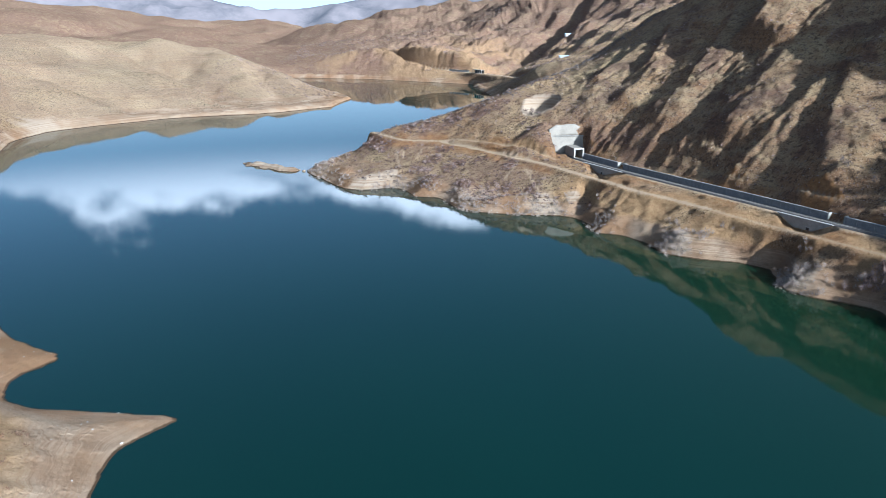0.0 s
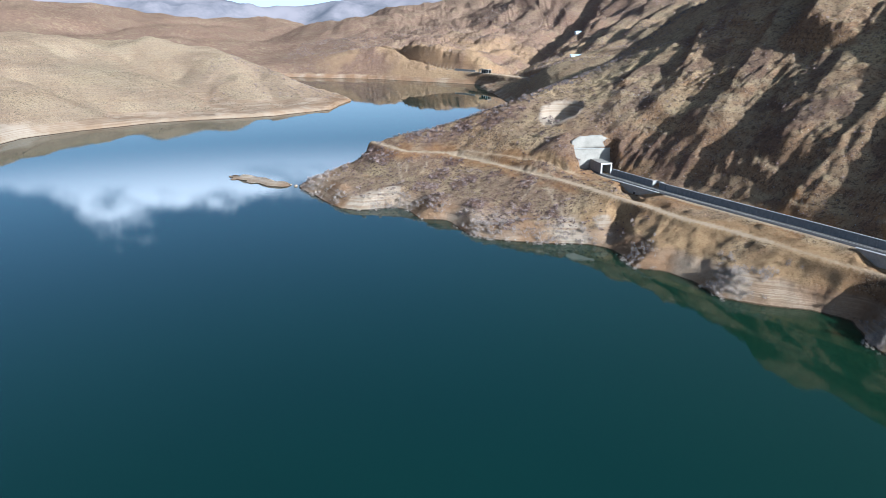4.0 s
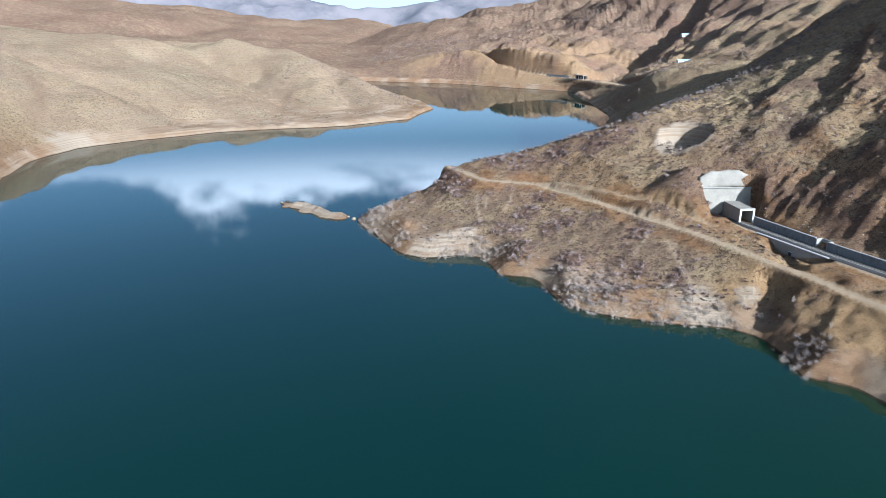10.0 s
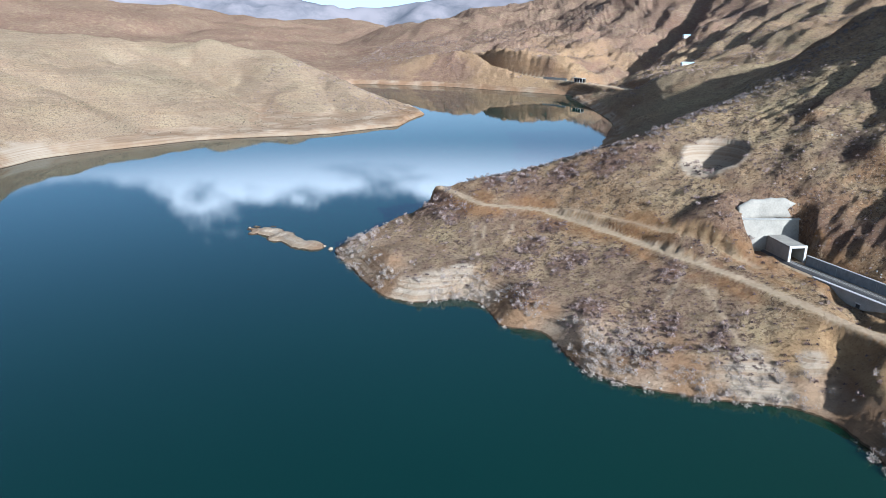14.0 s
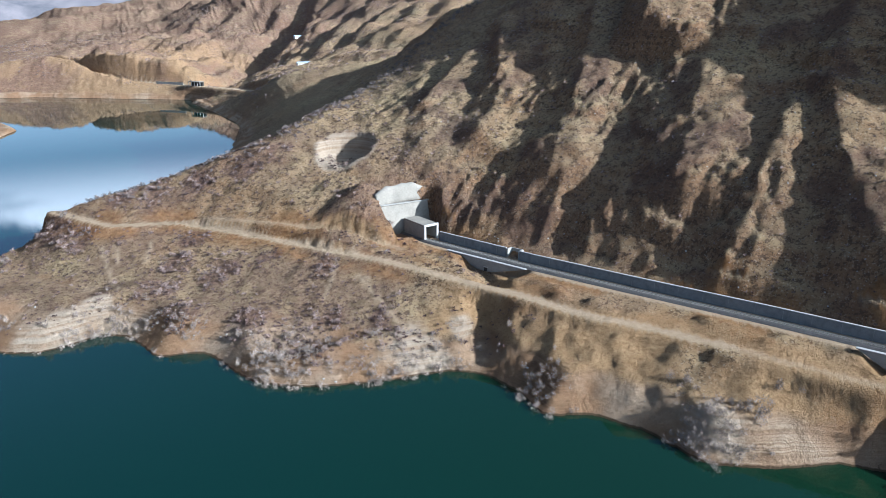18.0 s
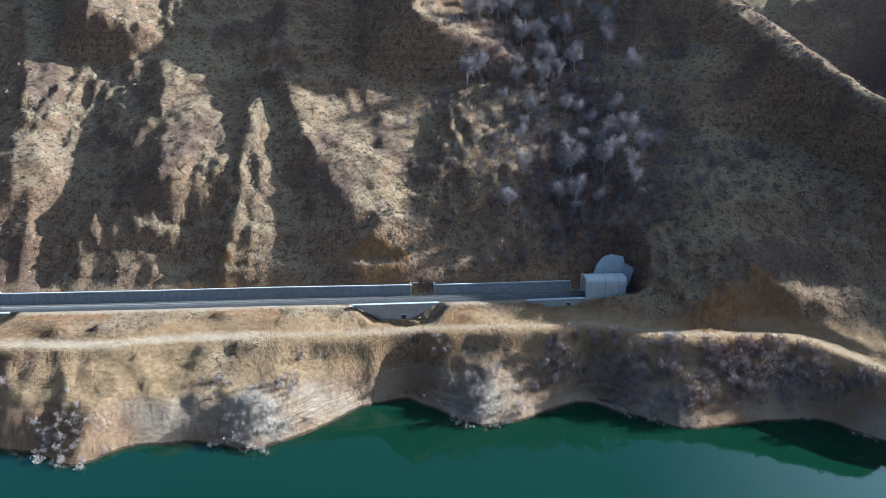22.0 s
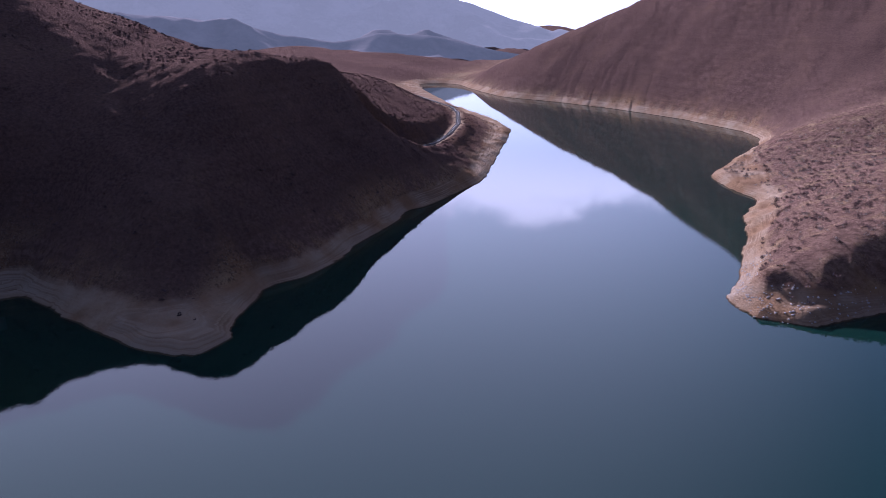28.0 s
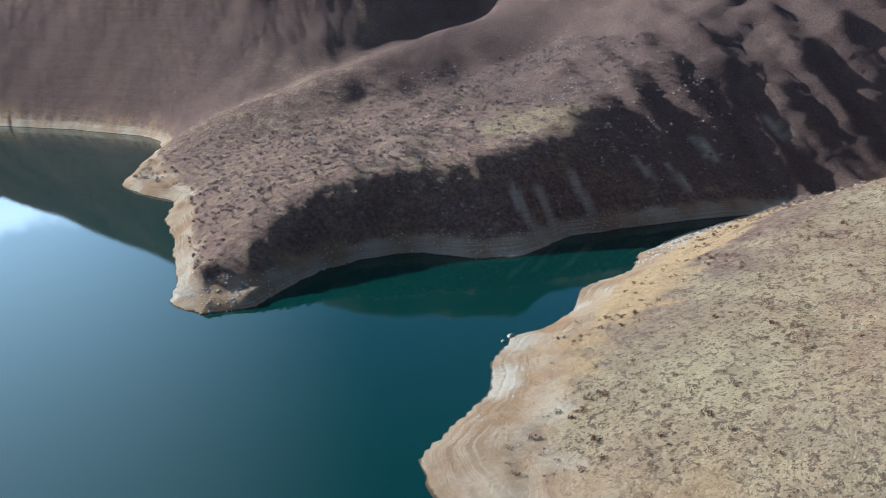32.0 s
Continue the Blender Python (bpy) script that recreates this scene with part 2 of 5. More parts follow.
SOUTH_EAST_BANK = [(273, 51), (236, 60), (200, 66), (177, 60), (174, 41), (188, 23), (202, -14), (195, -27), (194, -58),
                   (200, -96), (210, -165), (206, -211), (203, -288), (224, -360), (271, -527), (287, -579), (334, -651),
                   (461, -790), (565, -931), (668, -1075), (735, -1185)]
SOUTH_BANK = [(690, -1225), (640, -1200), (600, -1145), (460, -980), (350, -940), (230, -874), (120, -789), (30, -690),
              (10, -640), (9, -575), (22, -505), (38, -390), (22, -348), (-4, -313), (2, -263), (0, -240), (-3, -184),
              (-4, -123), (0, -93), (-13, -73), (-36, -74), (-50, -88), (-64, -105), (-86, -121), (-118, -130),
              (-140, -124), (-162, -103), (-188, -99), (-229, -125), (-273, -129), (-330, -131)]
WEST_BANK = [(-390, -128), (-298, -105), (-251, -80), (-229, -57), (-189, -44), (-173, -19), (-150, -7), (-134, -4),
             (-118, 11), (-109, 30), (-103, 39), (-87, 48), (-72, 62), (-66, 80), (-72, 110), (-88, 140), (-94, 157),
             (-97, 178), (-82, 198), (-142, 203), (-155, 218), (-143, 240), (-180, 260), (-225, 330), (-300, 450),
             (-390, 590), (-440, 690), (-465, 760), (-460, 824), (-435, 862), (-365, 943), (-240, 1003), (-196, 1050)]
NORTH_BANK = [(-166, 1080), (-165, 1127), (-153, 1205), (-190, 1300), (-290, 1450), (-400, 1600), (-380, 1690), (-279, 1668),
              (-173, 1645), (-60, 1570), (16, 1524), (65, 1490), (60, 1440), (68, 1386)]
LAKE = EAST_BANK + INLET + SOUTH_EAST_BANK + SOUTH_BANK + WEST_BANK + NORTH_BANK

# ---- railway and dirt road lines (x, y, z) ----
RAIL = [(88, 580, 23.8), (101, 525, 23.5), (126, 476, 23.2), (149, 436, 23.0), (172, 398, 22.7), (196, 356, 22.4),
        (214, 326, 22.2), (232, 297, 22.0), (262, 240, 22.0), (316, 143, 22.0), (341, 33, 22.0)]
RAIL_SOUTH = [(341, 33, 22), (330, -60, 22), (268, -235, 23), (261, -265, 23), (263, -320, 23), (275, -374, 23), (300, -449, 23), (343, -541, 23), (377, -595, 23), (520, -740, 24)]
ROAD = [(-64, 642, 26), (-50, 626, 25), (-36, 607, 24.5), (-12, 601, 24.5), (1, 593, 24.2), (20, 572, 24), (41, 547, 23.5),
        (58, 526, 23), (74, 508, 22.5), (88, 487, 21.5), (101, 469, 20.5), (112, 453, 20), (120, 436, 19.5), (129, 423, 19.5),
        (142, 407, 19), (152, 390, 19), (162, 374, 18.5), (172, 358, 18.3), (183, 343, 18.2), (192, 326, 18.5), (204, 303, 19),
        (213, 288, 19), (215, 272, 18.5), (222, 252, 18), (234, 233, 17.5), (236, 218, 17), (228, 203, 16), (219, 188, 15), (218, 168, 14.5)]
UPPER_TRACK = [(-12, 601, 25), (12, 588, 28), (40, 562, 29), (66, 538, 27), (84, 516, 24)]

FAR_LINE = [(-181, 1800, 24), (-71, 1673, 23), (37, 1567, 22), (83, 1500, 22), (130, 1410, 22), (150, 1300, 26)]

# ---- crests and hollows of the land (x, y, z) ----
CRESTS = {
    "tunnel_hill": [(-60, 640, 28), (-25, 640, 36), (9, 637, 45), (48, 622, 62), (78, 640, 71), (118, 677, 79), (167, 723, 97),
                    (213, 748, 126), (330, 720, 205), (420, 600, 240), (490, 470, 230), (460, 340, 182), (405, 274, 138),
                    (350, 220, 104), (332, 202, 94), (314, 184, 83), (304, 163, 54)],
    "hill_back": [(430, 930, 190), (600, 780, 230), (700, 450, 140), (640, 280, 90), (600, 170, 60)],
    "north_bench": [(190, 1000, 45), (150, 1200, 50), (236, 1391, 67), (300, 1240, 68), (420, 1100, 110)],
    "bridge_hill": [(352, 38, 52), (400, 0, 100), (480, -40, 160), (640, -80, 240), (950, -60, 340)],
    "bend_hill": [(700, -330, 118), (573, -305, 104), (458, -285, 94), (345, -265, 82), (385, -374, 80), (405, -460, 68), (425, -540, 50)],
    "bend_low": [(238, 8, 40), (285, -60, 97), (300, -150, 107), (302, -220, 102)],
    "far_east": [(1150, -250, 130), (1050, -800, 70), (1000, -1300, 55), (1300, -1900, 40), (1700, -2700, 40)],
    "south_slope": [(560, -1180, 45), (394, -1110, 106), (236, -1130, 178), (110, -1110, 250), (-60, -1030, 330), (-300, -950, 390), (-600, -900, 430)],
    "far_south": [(600, -1500, 22), (660, -1400, 18), (760, -1400, 18), (900, -1500, 26), (800, -2100, 24), (800, -3800, 20)],
    "channel_end": [(720, -1290, 14), (800, -1310, 20), (860, -1240, 40)],
    "south_terrace": [(-10, -500, 30), (-60, -505, 48), (-170, -505, 85), (-250, -530, 110), (-420, -560, 150), (-700, -620, 260)],
    "hidden_valley": [(-40, -590, 32), (-170, -612, 70), (-250, -645, 95), (-420, -690, 135)],
    "terrace_gully": [(-30, -420, 14), (-110, -430, 34), (-230, -440, 58), (-400, -470, 100)],
    "peninsula_rim": [(-18, -100, 12), (-45, -125, 27), (-72, -150, 37), (-104, -171, 43), (-186, -161, 50), (-262, -190, 57),
                      (-310, -232, 76), (-380, -262, 98), (-430, -318, 119), (-560, -380, 190), (-800, -420, 290)],
    "peninsula_top": [(-30, -170, 22), (-45, -250, 26), (-87, -311, 32), (-200, -320, 52), (-320, -340, 80)],
    "peninsula_south": [(-15, -330, 10), (-60, -375, 20), (-170, -385, 44)],
    "gorge_floor": [(-400, -126, 3), (-480, -120, 12), (-600, -105, 30), (-800, -80, 60)],
    "near_spur": [(-138, 30, 8), (-172, 14, 11), (-212, -6, 18), (-258, -14, 30), (-335, 6, 56), (-450, 40, 94), (-650, 60, 140)],
    "near_slope": [(-104, 110, 12), (-144, 150, 28), (-250, 140, 68), (-400, 180, 112), (-650, 260, 170)],
    "west_land": [(-330, 330, 60), (-480, 500, 90), (-620, 700, 110), (-800, 900, 130)],
    "west_hills": [(-230, 1180, 20), (-320, 1290, 52), (-430, 1400, 82), (-571, 1390, 102), (-760, 1250, 104), (-950, 1150, 130)],
    "west_valley": [(-330, 1560, 14), (-480, 1660, 40), (-700, 1750, 62), (-1000, 1700, 80), (-1300, 1650, 110)],
    "north_valley": [(-420, 1760, 26), (-600, 2100, 60), (-700, 2700, 80), (-500, 3400, 100)],
    "west_fold": [(-400, 1174, 36), (-630, 1266, 62)],
    "far_cliff": [(-330, 1740, 34), (-200, 1735, 66), (-60, 1690, 78), (40, 1610, 58), (130, 1560, 60)],
    "north_hills": [(-350, 2100, 80), (-50, 2150, 95), (150, 2400, 170), (420, 2300, 260), (650, 1800, 260), (800, 1400, 240)],
    "gully_north": [(95, 1520, 12), (200, 1700, 50), (330, 1950, 120)],
    "far_north": [(-2900, 2900, 300), (-2200, 3300, 260), (-1500, 3500, 190), (-900, 3700, 120), (-500, 3800, 110), (-100, 3700, 190), (500, 3500, 300), (1300, 3200, 460)],
    "snow_hills": [(-2100, 2300, 250), (-1500, 2480, 205), (-1150, 2560, 165), (-900, 2640, 130), (-640, 2700, 92)],
    "far_west": [(-1700, 2000, 190), (-1500, 1300, 170), (-1200, 600, 190), (-1200, -200, 300), (-1400, -900, 420)],
}


# ---- land form ----
def lattice(x, y, seed):
    """Smooth gradient noise, about -1 to 1."""
    xi, yi = np.floor(x), np.floor(y)
    fx, fy = x - xi, y - yi
    u, v = fx * fx * fx * (fx * (fx * 6 - 15) + 10), fy * fy * fy * (fy * (fy * 6 - 15) + 10)

    x0, y0 = xi.min(), yi.min()
    wide_x, wide_y = int(xi.max() - x0) + 2, int(yi.max() - y0) + 2
    table = wide_x * wide_y < 2 * x.size
    if table:
        h = np.sin((x0 + np.arange(wide_x))[None, :] * 127.1 + (y0 + np.arange(wide_y))[:, None] * 311.7 + seed * 74.7) * 43758.5453
        angle = ((h - np.floor(h)) * 2 * np.pi).ravel()
        gx, gy = np.cos(angle).astype(np.float32), np.sin(angle).astype(np.float32)
        cell = (yi - y0).astype(np.int32) * wide_x + (xi - x0).astype(np.int32)

    def corner(a, b):
        if table:
            k = cell + (a + b * wide_x)
            return gx[k] * (fx - a) + gy[k] * (fy - b)
        h = np.sin((xi + a) * 127.1 + (yi + b) * 311.7 + seed * 74.7) * 43758.5453
        angle = (h - np.floor(h)) * 2 * np.pi
        return np.cos(angle) * (fx - a) + np.sin(angle) * (fy - b)

    low, high = corner(0, 0) * (1 - u) + corner(1, 0) * u, corner(0, 1) * (1 - u) + corner(1, 1) * u
    return 1.45 * (low * (1 - v) + high * v)


def fractal(x, y, size, octaves, seed, ridged=False):
    total, gain = 0 * x, 1.0
    for n in range(octaves):
        k = 2.03**n / size
        v = lattice(x * k + 17.3 * n, y * k - 9.1 * n, seed + n)
        total, gain = total + gain * ((1 - 2 * np.abs(v)) if ridged else v), gain * 0.5
    return total


def from_line(x, y, line):
    """Distance to a polyline, and its height and run at the nearest place."""
    best, height, run, past = np.full(x.shape, 1e9), 0 * x, 0 * x, 0.0
    for a, b in zip(line[:-1], line[1:]):
        dx, dy = b[0] - a[0], b[1] - a[1]
        size = dx * dx + dy * dy
        k = np.clip(((x - a[0]) * dx + (y - a[1]) * dy) / size, 0, 1)
        d = np.hypot(x - a[0] - k * dx, y - a[1] - k * dy)
        near = d < best
        best = np.where(near, d, best)
        if len(a) > 2:
            height = np.where(near, a[2] + k * (b[2] - a[2]), height)
        run = np.where(near, past + k * size**0.5, run)
        past += size**0.5
    return best, height, run


def rounded(points, rounds=1):
    """A closed outline with its corners cut, so that banks run in curves."""
    p = np.array(points, float)
    for _ in range(rounds):
        q = np.roll(p, -1, 0)
        p = np.stack([0.88 * p + 0.12 * q, 0.12 * p + 0.88 * q], 1).reshape(-1, 2)
    return p


OUTLINE = rounded(LAKE)


def from_shore(x, y):
    """Distance to the lake's outline, negative over water."""
    shape = x.shape
    x, y = x.ravel(), y.ravel()
    best, inside = np.full(x.shape, 1e9), np.zeros(x.shape, bool)
    for (ax, ay), (bx, by) in zip(OUTLINE, np.roll(OUTLINE, -1, 0)):
        dx, dy = bx - ax, by - ay
        k = np.clip(((x - ax) * dx + (y - ay) * dy) / (dx * dx + dy * dy + 1e-9), 0, 1)
        best = np.minimum(best, (x - ax - k * dx) ** 2 + (y - ay - k * dy) ** 2)
        if ay != by:
            inside ^= ((ay > y) != (by > y)) & (x < dx * (y - ay) / dy + ax)
    return (np.sqrt(best) * np.where(inside, -1, 1)).reshape(shape)


def sample(gx, gy, gz, x, y):
    """Bilinear height from a grid of rows y and columns x."""
    i = np.clip(np.searchsorted(gx, x) - 1, 0, len(gx) - 2)
    j = np.clip(np.searchsorted(gy, y) - 1, 0, len(gy) - 2)
    u = np.clip((x - gx[i]) / (gx[i + 1] - gx[i]), 0, 1)
    v = np.clip((y - gy[j]) / (gy[j + 1] - gy[j]), 0, 1)
    return (gz[j, i] * (1 - u) + gz[j, i + 1] * u) * (1 - v) + (gz[j + 1, i] * (1 - u) + gz[j + 1, i + 1] * u) * v


def relax(x0, x1, y0, y1, step, rounds, seed=None, more=()):
    """The smooth land that runs through the shore and all crest lines, on a square grid."""
    gx, gy = np.arange(x0, x1 + step, step), np.arange(y0, y1 + step, step)
    mx, my = np.meshgrid(gx, gy)
    z = sample(*seed, mx, my) if seed else np.full(mx.shape, 120.0)
    shore = from_shore(mx, my)
    held = shore < 0.3 * step
    z = np.where(held, np.maximum(0.55 * np.minimum(shore, 0), -40), z)
    for line in list(CRESTS.values()) + list(more):
        for a, b in zip(line[:-1], line[1:]):
            n = int(np.hypot(b[0] - a[0], b[1] - a[1]) / step * 2) + 1
            for k in np.linspace(0, 1, n + 1):
                i = int(round((a[0] + k * (b[0] - a[0]) - x0) / step))
                j = int(round((a[1] + k * (b[1] - a[1]) - y0) / step))
                if 0 <= i < len(gx) and 0 <= j < len(gy) and not (held[j, i] and shore[j, i] < 0):
                    z[j, i], held[j, i] = a[2] + k * (b[2] - a[2]), True
    free = ~held[1:-1, 1:-1]
    for _ in range(rounds):
        mean = 0.25 * (z[:-2, 1:-1] + z[2:, 1:-1] + z[1:-1, :-2] + z[1:-1, 2:])
        z[1:-1, 1:-1] = np.where(free, mean, z[1:-1, 1:-1])
    inland = (shore[1:-1, 1:-1] > 2 * step)
    for _ in range(4):
        mean = 0.25 * (z[:-2, 1:-1] + z[2:, 1:-1] + z[1:-1, :-2] + z[1:-1, 2:])
        z[1:-1, 1:-1] = np.where(inland, 0.5 * mean + 0.5 * z[1:-1, 1:-1], z[1:-1, 1:-1])
    return gx, gy, z


HILL_O, HILL_U, HILL_N = (101, 524), (0.498, -0.867), (0.867, 0.498)


def hill(s, d):
    """A place on the tunnel hill: s metres along the railway from the portal, d metres uphill of it."""
    return HILL_O[0] + s * HILL_U[0] + d * HILL_N[0], HILL_O[1] + s * HILL_U[1] + d * HILL_N[1]


SPURS = [  # s, d of each rib of the tunnel hill from foot to head; height, half width
    (9, 15, [(-28, 29), (-45, 53), (-61, 85), (-68, 121)]),
    (11, 17, [(-10, 50), (-17, 87), (-45, 125), (-72, 165)]),
    (12, 17, [(37, 42), (32, 67), (18, 115), (0, 155)]),
    (13, 24, [(97, 38), (93, 60), (83, 105), (78, 150)]),
    (8, 12, [(127, 15), (127, 30), (128, 75)]),
    (15, 22, [(186, 4), (172, 30), (152, 66), (136, 104), (137, 150)]),
    (66, 32, [(204, 112), (198, 140), (200, 210)]),
    # rib added high up so that it shades the upper slope
    (46, 24, [(44, 126), (34, 165), (26, 215)]),
    (12, 25, [(322, -24), (316, 4), (319, 46), (331, 83), (345, 130)]),
    (6, 20, [(392, -22), (397, 2), (403, 47), (407, 100), (384, 170)]),
    (8, 14, [(440, 10), (455, 60), (450, 110)]),
]
RAVINES = [
    (6, 10, [(38, -8), (48, -24), (62, -47)]),
    (7, 11, [(192, -8), (197, -22), (191, -42)]),
    (5, 10, [(262, -26), (258, -48)]),
]
GULLIES = [
    (8, 15, [(5, 15), (8, 60), (-15, 110)]),
    (9, 15, [(60, 15), (58, 60), (48, 125)]),
    (7, 12, [(110, 20), (116, 60), (112, 125)]),
    (7, 14, [(205, 10), (200, 50), (205, 90)]),
    (12, 26, [(259, 10), (268, 57), (280, 117), (270, 170)]),
    (6, 16, [(362, 10), (365, 60), (368, 110)]),
]


FLANKS = [  # centre, reach and fade of a ribbed slope; its way downhill; spacing and height of the ribs
    (150, -1020, 520, 160, 0.62, 0.78, 60, 1.6), (-400, -1000, 420, 150, 0.3, 0.95, 80, 2), (-150, -140, 130, 50, 0.1, 1.0, 20, 1.4),
    (-470, -240, 210, 80, 0.2, 0.98, 46, 5), (-250, -520, 200, 80, 0.3, 0.95, 50, 0.8), (40, 1640, 330, 120, -0.45, -0.9, 24, 2.2),
    (350, 1950, 600, 200, -0.6, -0.8, 70, 8), (330, -120, 190, 60, -0.9, 0.4, 40, 2.5), (-520, 1100, 420, 160, 0.75, -0.65, 60, 5),
]
CREASES = [  # depth, half width and line of the folds between the spurs of the far hills
    (17, 40, [(-660, 1040), (-604, 1026), (-530, 1011), (-446, 974), (-372, 942)]),
    (26, 62, [(-640, 1390), (-586, 1346), (-465, 1259), (-381, 1175), (-246, 1013)]),
    (12, 32, [(-345, 1330), (-285, 1190), (-222, 1075)]),
    (7, 22, [(-560, 930), (-520, 870), (-482, 821)]),
    (22, 60, [(95, 1520), (200, 1700), (330, 1950), (430, 2150)]),
]
SCARS = [[(61, 503), (63, 489), (66, 471), (69, 462)], [(64, 500), (60, 505)], [(55, 518), (50, 508), (45, 499)], [(-40, 592), (-37, 570), (-33, 546)],
         [(-34, 590), (-33, 575)], [(-18, 586), (-21, 568)], [(80, 500), (83, 492)]]
PALE_SPOTS = [(68, 455, 13), (-58, 529, 15), (-40, 540, 7), (130, 371, 10), (168, 315, 10), (86, 457, 6), (-152, 609, 30), (-110, 32, 14), (-132, 0, 13), (-172, -22, 10), (-455, 815, 40)]
GREEN_SPOTS = [(-204, -132), (-222, -138), (-253, -150), (-315, -166), (-377, -178), (-340, -160), (-450, -185)]


def smooth(v, a, b):
    k = np.clip((v - a) / (b - a), 0, 1)
    return k * k * (3 - 2 * k)


HEARTS = [(-62, 628, 14), (-50, 610, 16), (2, 577, 10), (-8, 560, 10), (-18, 542, 12), (8, 540, 13), (-10, 512, 10), (14, 494, 14), (27, 478, 13), (42, 484, 11), (62, 474, 11), (34, 462, 12),
          (66, 460, 7), (-14, 627, 13), (8, 622, 12), (30, 614, 12), (50, 612, 9), (-30, 632, 12), (50, 520, 8), (30, 540, 8)]


def thick(x, y):
    """How dense the thickets stand, 0 to 1."""
    best, here = 0 * x, (x > -100) & (x < 100) & (y > 430) & (y < 660)
    px, py = x[here], y[here]
    ragged, most = 0.3 * fractal(px, py, 9, 3, 122), 0 * px
    for hx, hy, size in HEARTS:
        most = np.maximum(most, 1 - smooth(np.hypot(px - hx, py - hy) / size + ragged, 0.5, 1.1))
    best[here] = most
    return best


def axis(stops):
    """Grid lines whose spacing follows (place, spacing) stops."""
    at, gap = zip(*stops)
    out = [at[0]]
    while out[-1] < at[-1]:
        out.append(out[-1] + float(np.interp(out[-1], at, gap)))
    return np.array(out)


wide = None
for size, turns in ((160, 150), (80, 200), (40, 300)):
    wide = relax(-4800, 4800, -4800, 4800, size, turns, wide)
middle = relax(-1000, 1000, -1400, 1900, 12, 300, wide)
BENCHES = [
    [(x, y, z) for x, y, z in RAIL[1:8]],
    [(x, y, z) for x, y, z in ROAD],
    [(*hill(s, 6), 24) for s in (-2, 30, 60, 90, 120, 150, 180, 210, 240, 262)],
    [(*hill(s, 60), 66) for s in (10, 50, 100, 150, 200, 250, 300, 350, 400)],
    [(*hill(s, 120), 103) for s in (-30, 40, 100, 150, 200, 250, 300, 350)],
    [(*hill(s, -19), 25) for s in (305, 330, 360, 390, 415)],
    [(*hill(284, 1), 33)] + [(*hill(s, 0), 38) for s in (300, 330, 360, 390, 420)],
    [(*hill(s, 30), 56) for s in (300, 330, 360, 390, 420)],
]
near = relax(-160, 460, 90, 780, 4, 500, middle, BENCHES)


